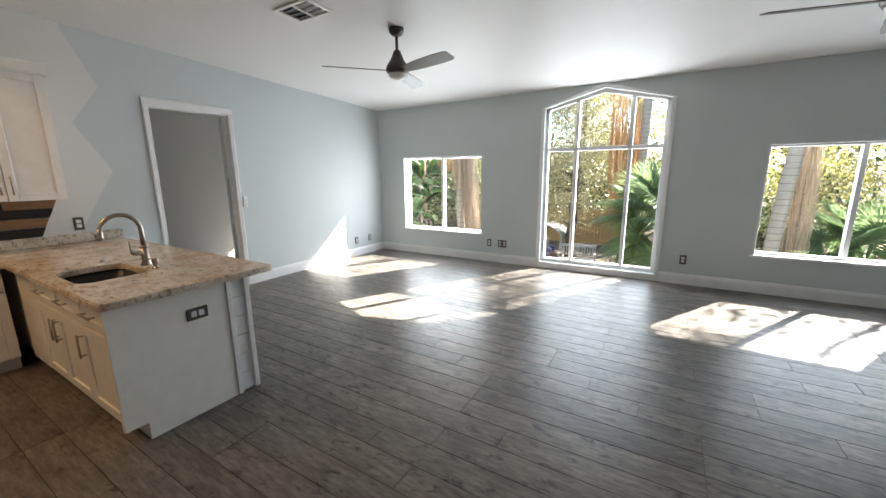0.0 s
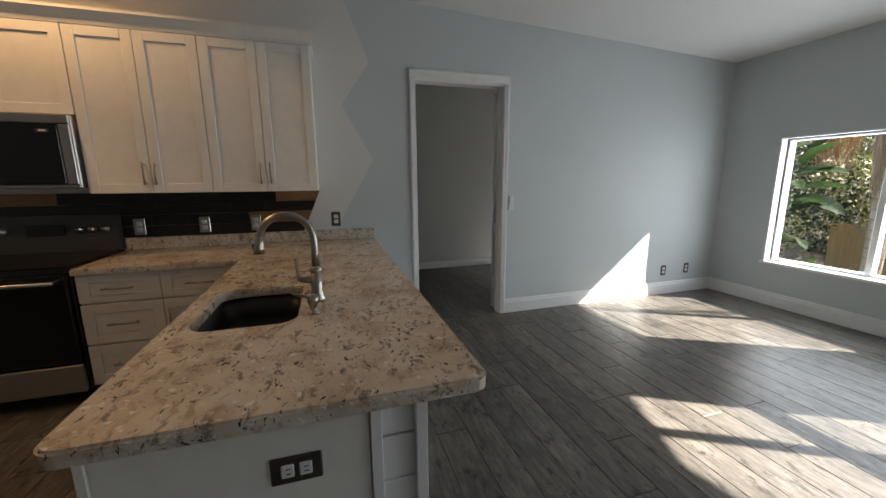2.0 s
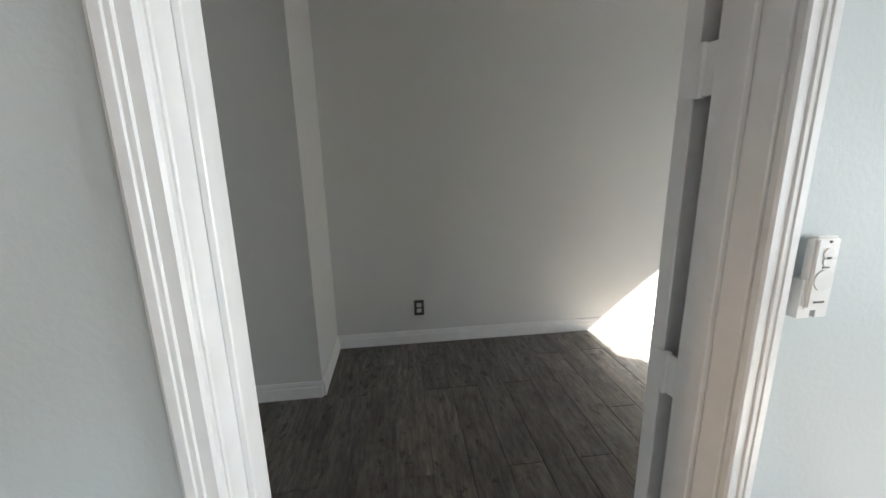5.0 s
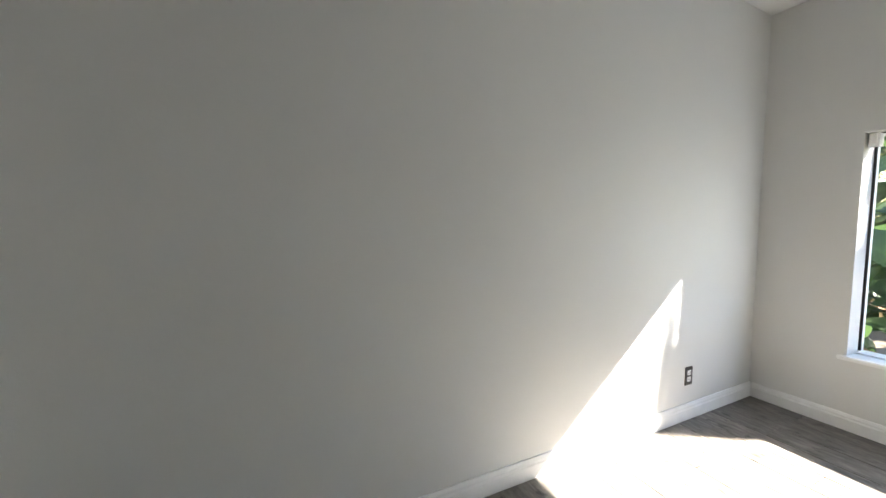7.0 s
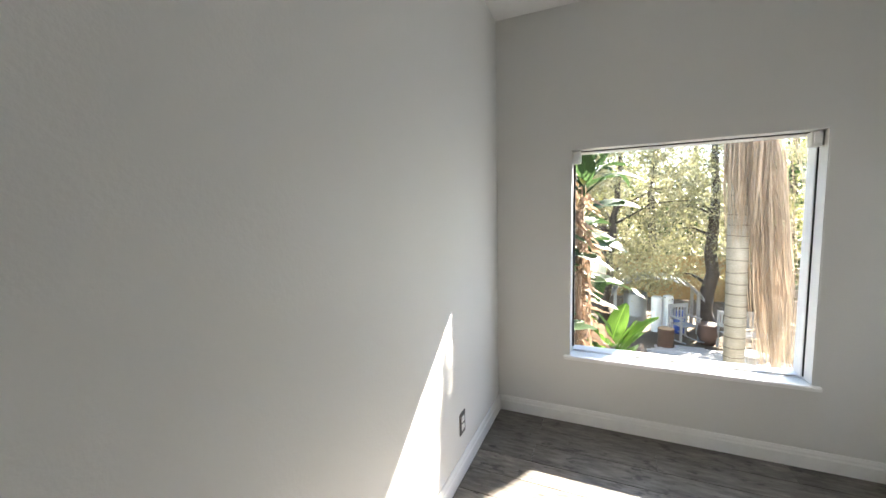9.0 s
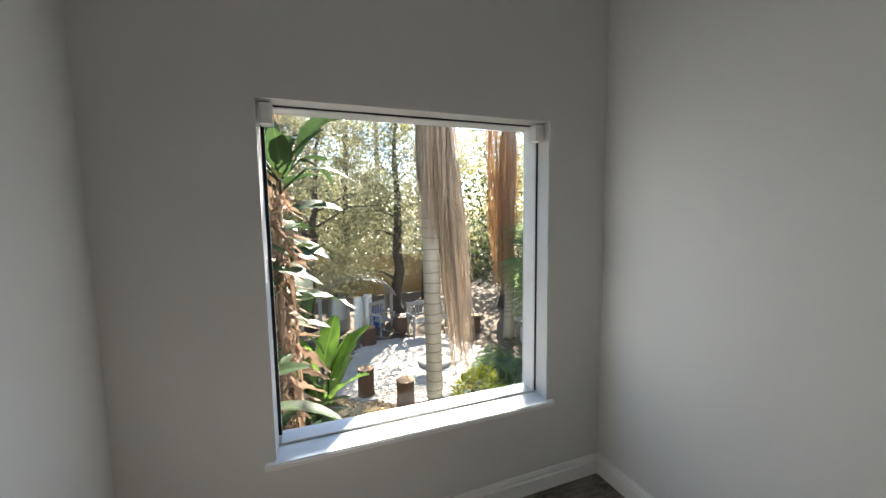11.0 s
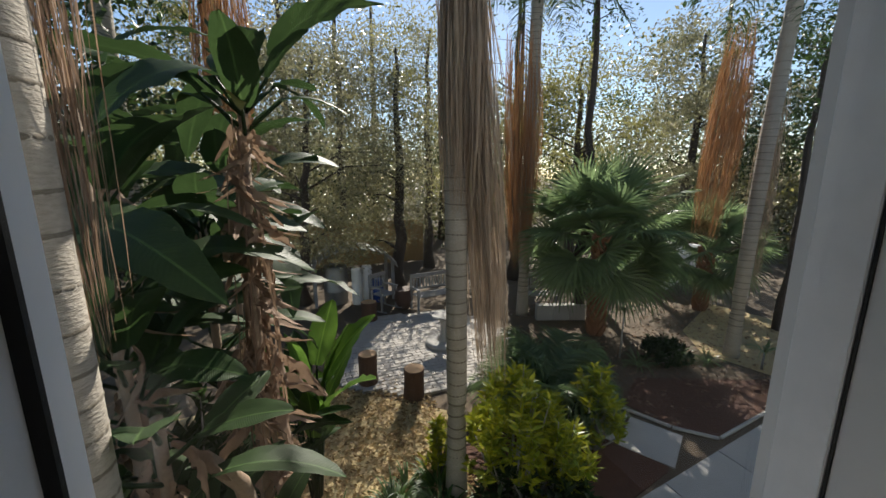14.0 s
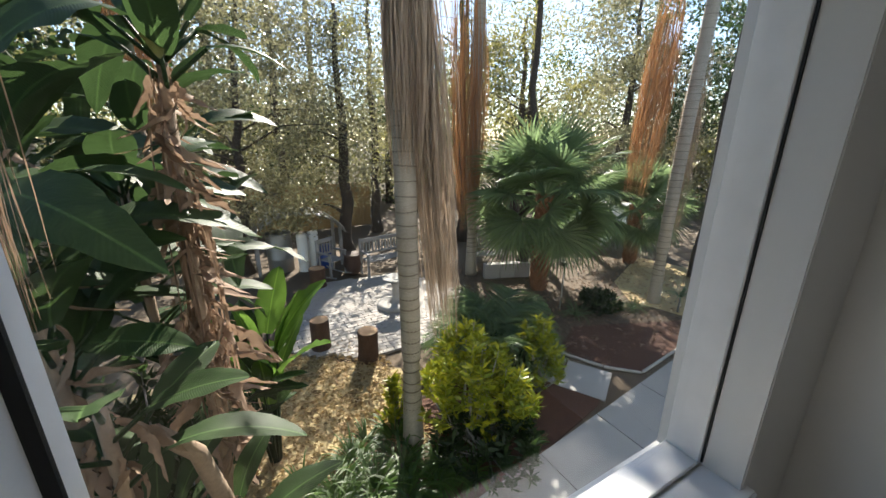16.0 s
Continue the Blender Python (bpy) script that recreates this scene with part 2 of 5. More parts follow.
def prism(points, axis, a, b, bm=None):
    """A polygon of (u, v) points drawn out along an axis from a to b."""
    bm = bm or bmesh.new()

    def at(p, w):
        return {"x": (w, p[0], p[1]), "y": (p[0], w, p[1]), "z": (p[0], p[1], w)}[axis]
    lo = [bm.verts.new(at(p, a)) for p in points]
    hi = [bm.verts.new(at(p, b)) for p in points]
    n = len(points)
    bm.faces.new(lo)
    bm.faces.new(hi[::-1])
    for i in range(n):
        bm.faces.new((lo[i], hi[i], hi[(i + 1) % n], lo[(i + 1) % n]))
    bmesh.ops.recalc_face_normals(bm, faces=bm.faces[:])
    return bm


def lathe(profile, seg=20, bm=None, center=(0, 0, 0)):
    """A profile of (radius, z) turned about the upright axis."""
    bm = bm or bmesh.new()
    c = Vector(center)
    rings = []
    for r, z in profile:
        if r < 1e-5:
            rings.append([bm.verts.new(c + Vector((0, 0, z)))])
        else:
            rings.append([bm.verts.new(c + Vector((r * math.cos(2 * math.pi * i / seg), r * math.sin(2 * math.pi * i / seg), z))) for i in range(seg)])
    for a, b in zip(rings, rings[1:]):
        for i in range(seg):
            j = (i + 1) % seg
            if len(a) == 1 and len(b) == 1:
                continue
            if len(a) == 1:
                bm.faces.new((a[0], b[i], b[j]))
            elif len(b) == 1:
                bm.faces.new((a[i], b[0], a[j]))
            else:
                bm.faces.new((a[i], b[i], b[j], a[j]))
    bmesh.ops.recalc_face_normals(bm, faces=bm.faces[:])
    return bm


def tube(points, radii, seg=10, bm=None, cap=True):
    """A round bar along points; radii is one radius or one for each point."""
    bm = bm or bmesh.new()
    pts = [Vector(p) for p in points]
    if isinstance(radii, (int, float)):
        radii = [radii] * len(pts)
    rings = []
    side = Vector((1, 0.3, 0.2)).normalized()
    for i, p in enumerate(pts):
        d = (pts[min(i + 1, len(pts) - 1)] - pts[max(i - 1, 0)]).normalized()
        side = (side - d * side.dot(d))
        if side.length < 1e-3:
            side = d.orthogonal()
        side.normalize()
        up = d.cross(side)
        rings.append([bm.verts.new(p + (side * math.cos(2 * math.pi * k / seg) + up * math.sin(2 * math.pi * k / seg)) * radii[i]) for k in range(seg)])
    for a, b in zip(rings, rings[1:]):
        for k in range(seg):
            bm.faces.new((a[k], a[(k + 1) % seg], b[(k + 1) % seg], b[k]))
    if cap:
        bm.faces.new(rings[0][::-1])
        bm.faces.new(rings[-1])
    return bm


def structure(name, bm, material, label, category):
    return tagged(part(name, bm, material), label, category, kind="structure")


def wall_boxes(x0, x1, y0, y1, z0, z1, openings, along="x"):
    """A wall with holes; openings are (a, b, bottom, top) along the wall."""
    bm = bmesh.new()

    def put(a, b, c, d):
        if b - a > 1e-4 and d - c > 1e-4:
            box(*((a, b, y0, y1) if along == "x" else (x0, x1, a, b)), c, d, bm=bm)
    lo, hi = (x0, x1) if along == "x" else (y0, y1)
    here = lo
    for a, b, c, d in sorted(openings):
        put(here, a, z0, z1)
        put(a, b, z0, c)
        put(a, b, d, z1)
        here = b
    put(here, hi, z0, z1)
    return bm


# ---- large structure ----
G = -2.2                      # ground outside
XE, YS = 7.6, -8.6            # far ends of the living room
XW = -2.005                   # bedroom's far wall
WALL = 0.2
ARCH = (2.985, 4.47, 0.09, 2.235, 3.73, 2.425)


def ceil_z(y):
    return 2.475 - 0.045 * y


LIVING_WINDOWS = ((0.53, 2.035, 0.42, 1.655), (5.42, 6.95, 0.42, 1.655))
north = wall_boxes(0.0, XE, 0, WALL, -0.3, 2.9, LIVING_WINDOWS + ((ARCH[0], ARCH[1], ARCH[2], 2.9),))
prism([(ARCH[0], ARCH[3]), (ARCH[4], ARCH[5]), (ARCH[1], ARCH[3]), (ARCH[1], 2.9), (ARCH[0], 2.9)], "y", 0, WALL, north)
structure("wall_north", north, BLUE, "pale blue painted wall with three white windows", "wall")
structure("wall_west", wall_boxes(-0.1, 0, YS, 0, 0, 3.1, [(-3.515, -2.69, 0, 2.09)], "y"), BLUE, "pale blue wall with a white doorway", "wall")
structure("wall_west_bedroom", wall_boxes(-0.12, -0.1, -4.9, 0, 0, 3.1, [(-3.515, -2.69, 0, 2.09)], "y"), BEDROOM, "off-white bedroom wall with a doorway", "wall")
structure("wall_east", box(XE, XE + 0.15, YS, WALL, 0, 3.1), BLUE, "plain pale blue wall", "wall")
structure("wall_south", box(0, XE, YS - 0.15, YS, 0, 3.1), KITCHEN_PAINT, "plain warm white wall", "wall")
structure("wall_bedroom_north", wall_boxes(XW - 0.15, 0.0, 0, WALL, -0.3, 2.9, [(-1.56, -0.42, 0.405, 1.667)]), BEDROOM, "off-white bedroom wall with one window", "wall")
structure("wall_bedroom_west", box(XW - 0.15, XW, -4.9, 0, 0, 3.1), BEDROOM, "off-white textured bedroom wall", "wall")
structure("wall_bedroom_south", box(XW - 0.15, 0, -5.05, -4.9, 0, 3.1), BEDROOM, "off-white bedroom wall", "wall")
structure("wall_closet", box(XW, -1.44, -4.9, -3.7, 0, 3.1), BEDROOM, "off-white boxed closet wall", "wall")
bm = prism([(WALL, ceil_z(WALL)), (YS - 0.15, ceil_z(YS - 0.15)), (YS - 0.15, 3.2), (WALL, 3.2)], "x", XW - 0.15, XE + 0.15)
structure("ceiling", bm, CEILING, "white gently sloping ceiling", "ceiling")
floor = structure("floor", box(XW - 0.15, XE, YS, 0.0, -0.12, -0.006), GROUT, "grey wood-look plank tile floor", "floor")
# zigzag edge of the kitchen's paint
zig = [(-8.55, 0.0), (-4.21, 0.0), (-4.2, 0.84), (-3.86, 1.439), (-4.084, 1.852), (-3.862, 2.178), (-4.06, ceil_z(-4.06)), (-8.55, ceil_z(-8.55))]
structure("wall_paint_zigzag", prism(zig, "x", 0.0, 0.002), KITCHEN_PAINT, "warm white paint ending in a zigzag edge", "wall")


def baseboard(x0, x1, y0, y1, axis, face, h=0.135):
    """A board with an eased upper edge; face: the way it looks along the other axis."""
    t = 0.016
    prof = [(0, 0), (t, 0), (t, h - 0.032), (t * 0.72, h - 0.025), (t * 0.72, h - 0.014), (t * 0.4, h), (0, h)]
    if axis == "x":
        bm = prism([(y0 + face * u, v) for u, v in prof], "x", x0, x1)
    else:
        bm = prism([(x0 + face * u, v) for u, v in prof], "y", y0, y1)
    return structure("baseboard", bm, TRIM, "white painted wooden baseboard", "baseboard")


baseboard(0.016, 2.945, 0, 0, "x", -1)
baseboard(4.51, XE, 0, 0, "x", -1)
baseboard(0, 0, -2.66, 0, "y", 1)
baseboard(0, 0, -3.89, -3.54, "y", 1)
baseboard(XW + 0.016, -0.136, 0, 0, "x", -1, 0.095)
baseboard(XW, XW, -3.7, 0, "y", 1, 0.095)
baseboard(-0.12, -0.12, -2.66, 0, "y", -1, 0.095)
baseboard(XW + 0.016, -1.44, -3.7, -3.7, "x", 1, 0.095)
baseboard(-1.44, -1.44, -4.9, -3.7, "y", 1, 0.095)

# doorway: jambs, casings, open leaf
for side, x0, x1 in ((1, 0.0, 0.018), (-1, -0.138, -0.12)):
    casing = tagged(new("trim_door_casing"), "white moulded door casing", "trim", kind="structure")
    for ya, yb in ((-3.552, -3.5), (-2.705 if side > 0 else -2.676, -2.653)):
        bm = box(x0, x1, ya, yb, 0, 2.085, 0.004)
        box(x0, x1 + (0.003 if side > 0 else 0), (ya + yb) / 2 - 0.006, (ya + yb) / 2 + 0.006, 0, 2.085, 0.002, bm)
        box(x0 - 0.003 if side < 0 else x0, x1 + 0.005 if side > 0 else x1, ya + 0.006 if ya < -3 else yb - 0.024, ya + 0.024 if ya < -3 else yb - 0.006, 0, 2.085, 0.003, bm)
        part("casing_side", bm, TRIM, casing)
    bm = box(x0, x1, -3.552, -2.653, 2.085, 2.158, 0.004)
    box(x0, x1 + (0.005 if side > 0 else 0), -3.552, -2.653, 2.132, 2.151, 0.003, bm)
    part("casing_head", bm, TRIM, casing)
jamb = tagged(new("trim_door_jamb"), "white painted door jamb with stop", "trim", kind="structure")
for ya, yb in ((-3.515, -3.497), (-2.708, -2.69)):
    part("jamb_side", box(-0.12, 0, ya, yb, 0, 2.07, 0.002), TRIM, jamb)
part("jamb_head", box(-0.12, 0, -3.515, -2.69, 2.07, 2.09, 0.002), TRIM, jamb)
part("door_stop", box(-0.075, -0.045, -3.497, -3.485, 0, 2.07, 0.002), TRIM, jamb)
part("door_stop", box(-0.075, -0.045, -2.72, -2.708, 0, 2.07, 0.002), TRIM, jamb)


def panel_leaf(width, height, thick):
    """A six-panel door leaf along +x with its hinge at the origin."""
    bm = bmesh.new()
    st, cols = 0.11, 2
    rails = [0.0, 0.22, 0.75, 0.95, 1.55, 1.66, 1.92, height]
    pw = (width - 3 * st) / 2
    for x0 in (0, st + pw, 2 * (st + pw)):
        box(x0, x0 + st, 0, thick, 0.01, height, 0.002, bm)
    for i in range(0, 8, 2):
        for c in range(cols):
            x0 = st + c * (pw + st)
            box(x0, x0 + pw, 0, thick, max(rails[i], 0.01), rails[i + 1], 0, bm)
    for i in (1, 3, 5):
        for c in range(cols):
            x0 = st + c * (pw + st)
            box(x0, x0 + pw, thick * 0.25, thick * 0.75, rails[i], rails[i + 1], 0, bm)
            box(x0 + 0.03, x0 + pw - 0.03, thick * 0.1, thick * 0.9, rails[i] + 0.03, rails[i + 1] - 0.03, 0.006, bm)
    return bm


door = thing("door_1", "white panelled door standing open into the bedroom", "door", pose(-0.162, -2.704, 0, 0, 0, 97), kind="structure")
leaf = part("leaf", panel_leaf(0.76, 2.05, 0.036), TRIM, door)
leaf.location = (0, 0, 0)
for z in (0.23, 0.77, 1.345, 1.87):
    bm = tube([(-0.004, -0.016, z), (-0.004, -0.016, z + 0.09)], 0.0075, 8)
    for zz in (z + 0.03, z + 0.06):
        tube([(-0.004, -0.016, zz - 0.001), (-0.004, -0.016, zz + 0.001)], 0.0085, 8, bm)
    box(-0.006, -0.001, -0.042, 0.012, z + 0.002, z + 0.088, 0.001, bm)
    part("hinge", bm, TRIM, door, "white painted hinge")
knob = lathe([(0.0, -0.05), (0.022, -0.048), (0.028, -0.035), (0.02, -0.02), (0.011, -0.012), (0.026, 0.0)], 14)
bmesh.ops.rotate(knob, verts=knob.verts[:], cent=(0, 0, 0), matrix=Matrix.Rotation(radians(-90), 3, "X"))
bmesh.ops.translate(knob, verts=knob.verts[:], vec=(0.695, 0, 0.95))
part("knob", knob, NICKEL, door, "round nickel knob", True)


# ---- windows ----
def pane(bm, parent):
    ob = part("pane", bm, GLASS, parent)
    ob.visible_shadow = False
    return ob


def slider(x0, x1, z0, z1, lining, label, mullion=None, name="window_1", fw=0.02, t=0.012, outer=None):
    """A window set deep in its reveal, with a white lining, frame, sill and panes."""
    w = thing(name, label, "window", kind="structure")
    lin = box(x0, x0 + t, 0.002, WALL, z0, z1)
    box(x1 - t, x1, 0.002, WALL, z0, z1, bm=lin)
    box(x0 + t, x1 - t, 0.002, WALL, z1 - t, z1, bm=lin)
    part("reveal", lin, lining, w)
    part("window_sill", box(x0 - 0.03, x1 + 0.03, -0.022, 0.088, z0 - 0.004, z0 + 0.02, 0.005, segments=2), TRIM, w)
    f0, f1 = 0.09, 0.175
    fr = box(x0 + t, x0 + t + fw, f0 if outer is None else outer, f1 if outer is None else 0.192, z0 + 0.02, z1 - t, 0.003)
    box(x1 - t - fw, x1 - t, f0, f1, z0 + 0.02, z1 - t, 0.003, fr)
    box(x0 + t + fw, x1 - t - fw, f0, f1, z1 - t - fw, z1 - t, 0.003, fr)
    box(x0 + t + fw, x1 - t - fw, f0, f1, z0 + 0.02, z0 + 0.02 + fw, 0.003, fr)
    part("window_frame", fr, TRIM, w)
    gk = box(x0 + t, x0 + t + 0.006, f0 - 0.006, f0 - 0.001, z0 + 0.03, z1 - t - 0.01) if outer is None else box(x0 + t, x0 + t + fw + 0.002, outer - 0.008, outer - 0.001, z0 + 0.03, z1 - t - 0.01)
    box(x1 - t - 0.006, x1 - t, f0 - 0.006, f0 - 0.001, z0 + 0.03, z1 - t - 0.01, bm=gk)
    box(x0 + t + 0.006, x1 - t - 0.006, f0 - 0.006, f0 - 0.001, z1 - t - 0.006, z1 - t, bm=gk)
    part("gasket", gk, RUBBER, w)
    a, b = x0 + t + fw, x1 - t - fw
    if mullion:
        part("meeting_stile", box(mullion - 0.022, mullion + 0.022, f0, f1 - 0.01, z0 + 0.02 + fw, z1 - t - fw, 0.003), TRIM, w)
        pane(box(a, mullion - 0.022, f1 - 0.03, f1 - 0.025, z0 + 0.054, z1 - t - fw), w)
        pane(box(mullion + 0.022, b, f1 - 0.03, f1 - 0.025, z0 + 0.054, z1 - t - fw), w)
    else:
        pane(box(a, b, f1 - 0.03, f1 - 0.025, z0 + 0.054, z1 - t - fw), w)
    return w


slider(0.53, 2.035, 0.42, 1.655, TRIM, "white framed sliding window with drywall reveal", 1.27)
slider(5.42, 6.95, 0.42, 1.655, TRIM, "white framed sliding window looking on the garden", 6.18, "window_3")
bedwin = slider(-1.56, -0.42, 0.405, 1.667, BEDROOM, "white framed bedroom window without curtains", None, "window_4", 0.01, 0.006, 0.152)
for x0 in (-1.547, -0.475):
    bm = box(x0, x0 + 0.042, 0.03, 0.085, 1.585, 1.655, 0.003)
    box(x0 + 0.006, x0 + 0.036, 0.022, 0.03, 1.6, 1.648, 0.002, bm)
    part("blind_bracket", bm, PLATE, bedwin, "white plastic blind bracket")

arch = thing("window_2", "tall white window with a peaked head and six panes", "window", kind="structure")
ax0, ax1, az0, azs, axp, azp = ARCH


def arch_top(x):
    return azs + (azp - azs) * (1 - abs(x - axp) / (axp - ax0 if x < axp else ax1 - axp))


cw = 0.05
bm = box(ax0 - cw, ax0, -0.02, 0.0, 0.0, azs, 0.003)
box(ax1, ax1 + cw, -0.02, 0.0, 0.0, azs, 0.003, bm)
prism([(ax0 - cw, azs), (ax0, azs), (axp, azp), (axp, azp + cw)], "y", -0.02, 0, bm)
prism([(ax1 + cw, azs), (axp, azp + cw), (axp, azp), (ax1, azs)], "y", -0.02, 0, bm)
box(ax0, ax1, -0.02, 0.0, 0.0, az0, 0.003, bm)
part("casing", bm, TRIM, arch)
fy0, fy1 = 0.06, 0.14
fw = 0.045
bm = box(ax0, ax0 + fw, fy0, fy1, az0, azs, 0.003)
box(ax1 - fw, ax1, fy0, fy1, az0, azs, 0.003, bm)
box(ax0 + fw, ax1 - fw, fy0, fy1, az0, az0 + 0.05, 0.003, bm)
prism([(ax0, azs), (ax0, azs - 0.03), (axp, azp - fw), (axp, azp)], "y", fy0, fy1, bm)
prism([(ax1, azs), (axp, azp), (axp, azp - fw), (ax1, azs - 0.03)], "y", fy0, fy1, bm)
part("window_frame", bm, TRIM, arch)
part("transom", box(ax0 + fw, ax1 - fw, fy0 - 0.01, fy1, 1.665, 1.71, 0.003), TRIM, arch)
bars = [(3.385, 3.43), (4.045, 4.09)]
for a, b in bars:
    part("mullion", box(a, b, fy0, fy1 - 0.005, az0 + 0.05, 1.665, 0.003), TRIM, arch)
    part("mullion", prism([(a, 1.71), (b, 1.71), (b, arch_top(b) - 0.03), (a, arch_top(a) - 0.03)], "y", fy0, fy1 - 0.005), TRIM, arch)
spans = [(ax0 + fw, 3.385), (3.43, 4.045), (4.09, ax1 - fw)]
for a, b in spans:
    pane(box(a, b, 0.1, 0.105, az0 + 0.05, 1.665), arch)
    top = [(b, arch_top(b) - 0.03), (a, arch_top(a) - 0.03)]
    if a < axp < b:
        top.insert(1, (axp, azp - fw))
    pane(prism([(a, 1.71), (b, 1.71)] + top, "y", 0.1, 0.105), arch)

# ---- kitchen ----
CT = 0.805                    # worktop height


def pull(z_or_x, length, upright):
    """A bar pull standing off its door, along z or along x, on the plane y = 0 and looking to -y."""
    h = length / 2
    if upright:
        bm = tube([(0, -0.028, -h), (0, -0.028, h)], 0.0055, 8)
        for s in (-0.8, 0.8):
            tube([(0, 0, s * h), (0, -0.028, s * h)], 0.005, 8, bm)
    else:
        bm = tube([(-h, -0.028, 0), (h, -0.028, 0)], 0.0055, 8)
        for s in (-0.8, 0.8):
            tube([(s * h, 0, 0), (s * h, -0.028, 0)], 0.005, 8, bm)
    return bm


def front(cab, kind, x0, x1, z0, z1, pull_at, upright, length=0.13, label="brushed nickel bar pull"):
    """A shaker front looking to -y: a recessed panel, two stiles, two rails and a pull."""
    x0, x1, z0, z1 = x0 + 0.002, x1 - 0.002, z0 + 0.002, z1 - 0.002
    rail = 0.055
    r = min(rail, (z1 - z0) * 0.28)
    f = part(kind, box(x0 + rail - 0.004, x1 - rail + 0.004, -0.011, 0, z0 + r - 0.004, z1 - r + 0.004), CABINET, cab)
    for a, b in ((x0, x0 + rail), (x1 - rail, x1)):
        part("stile", box(a, b, -0.02, 0, z0, z1, 0.002), CABINET, f)
    for a, b in ((z0, z0 + r), (z1 - r, z1)):
        part("rail", box(x0 + rail, x1 - rail, -0.02, 0, a, b, 0.002), CABINET, f)
    p = part("handle", pull(0, length, upright), NICKEL, f, label, True)
    p.location = (pull_at[0], -0.02, pull_at[1])
    return f


def wall_cabinet(m, width, z0, z1, doors, label):
    """A wall cabinet along +x, its front looking to -y."""
    cab = thing("wall_cabinet", label, "cabinet", m, "kitchen wall cabinets")
    part("body", box(0, width, 0.0, 0.31, z0, z1, 0.002), CABINET, cab)
    w = width / doors
    for i in range(doors):
        inner = (i + 1) * w - 0.03 if i % 2 == 0 else i * w + 0.03
        front(cab, "door", i * w, (i + 1) * w, z0, z1, (inner, z0 + 0.12 if z1 - z0 > 0.5 else z0 + 0.08), True, 0.14)
    return cab


# the run on the wall x = 0 looks to +x: local x runs along -y
def on_wall(y, depth):
    return Matrix.Translation((depth, y, 0)) @ Matrix.Rotation(radians(90), 4, "Z")


U0, U1 = 1.205, 2.15
wall_cabinet(on_wall(-4.94, 0.313), 0.652, U0, U1, 2, "white shaker wall cabinet with two doors and bar pulls")
wall_cabinet(on_wall(-5.6, 0.313), 0.66, U0, U1, 2, "white shaker wall cabinet beside the microwave")
wall_cabinet(on_wall(-6.365, 0.313), 0.763, 1.66, U1, 2, "short white wall cabinet above the microwave")
wall_cabinet(on_wall(-7.015, 0.313), 0.648, U0, U1, 2, "white shaker wall cabinet beyond the range")
crown = prism([(0.003, U1), (0.335, U1), (0.34, U1 + 0.02), (0.375, U1 + 0.065), (0.375, U1 + 0.08), (0.003, U1 + 0.08)], "y", -7.015, -4.27)
tagged(part("cabinet_crown", crown, CABINET), "white crown moulding along the cabinet tops", "moulding")

micro = thing("microwave", "stainless over-range microwave with black glass door", "microwave", on_wall(-6.365, 0.37))
part("body", box(0.002, 0.758, 0.0, 0.365, 1.24, 1.655, 0.006), STEEL, micro)
part("door", box(0.02, 0.7, -0.022, 0, 1.262, 1.6, 0.006), BLACK_GLASS, micro)
part("side_strip", box(0.702, 0.756, -0.022, 0, 1.262, 1.6, 0.004), STEEL, micro)
part("top_strip", box(0.004, 0.756, -0.022, 0, 1.602, 1.652, 0.004), STEEL, micro)
part("bottom_strip", box(0.004, 0.756, -0.018, 0, 1.242, 1.26, 0.004), STEEL, micro)
part("display", box(0.6, 0.66, -0.0235, -0.021, 1.552, 1.572), BRONZE, micro)
part("clock_digits", box(0.615, 0.648, -0.0245, -0.023, 1.557, 1.567), FROST, micro)

rng = thing("range", "black and stainless electric range under the microwave", "range", on_wall(-6.365, 0.62))
part("body", box(0.002, 0.758, 0.0, 0.6, 0.08, CT + 0.01, 0.005), BLACK, rng)
part("cooktop", box(0.002, 0.758, 0.0, 0.55, CT + 0.01, CT + 0.02, 0.003), BLACK_GLASS, rng)
# Steel panel; the dark plate colour puts its shade into the material.
back = part("back_panel", prism([(0.53, CT + 0.02), (0.612, CT + 0.02), (0.612, 1.06), (0.575, 1.06)], "x", 0.002, 0.758), BRONZE, rng)
part("display", box(0.27, 0.47, 0.545, 0.555, 0.93, 1.0), BLACK_GLASS, back)
for x in (0.07, 0.15, 0.55, 0.62, 0.69):
    k = lathe([(0.0, 0.03), (0.017, 0.028), (0.02, 0.006), (0.024, 0.0)], 14)
    bmesh.ops.rotate(k, verts=k.verts[:], cent=(0, 0, 0), matrix=Matrix.Rotation(radians(75), 3, "X"))
    bmesh.ops.translate(k, verts=k.verts[:], vec=(x, 0.552, 0.965))
    part("knob", k, STEEL, back, "", True)
part("oven_door", box(0.01, 0.75, -0.035, 0, 0.27, 0.78, 0.006), BLACK_GLASS, rng)
part("handle", tube([(0.05, -0.035, 0.745), (0.05, -0.075, 0.745), (0.71, -0.075, 0.745), (0.71, -0.035, 0.745)], 0.011, 8), STEEL, rng, "", True)
part("storage_drawer", box(0.01, 0.75, -0.03, 0, 0.09, 0.255, 0.005), STEEL, rng)


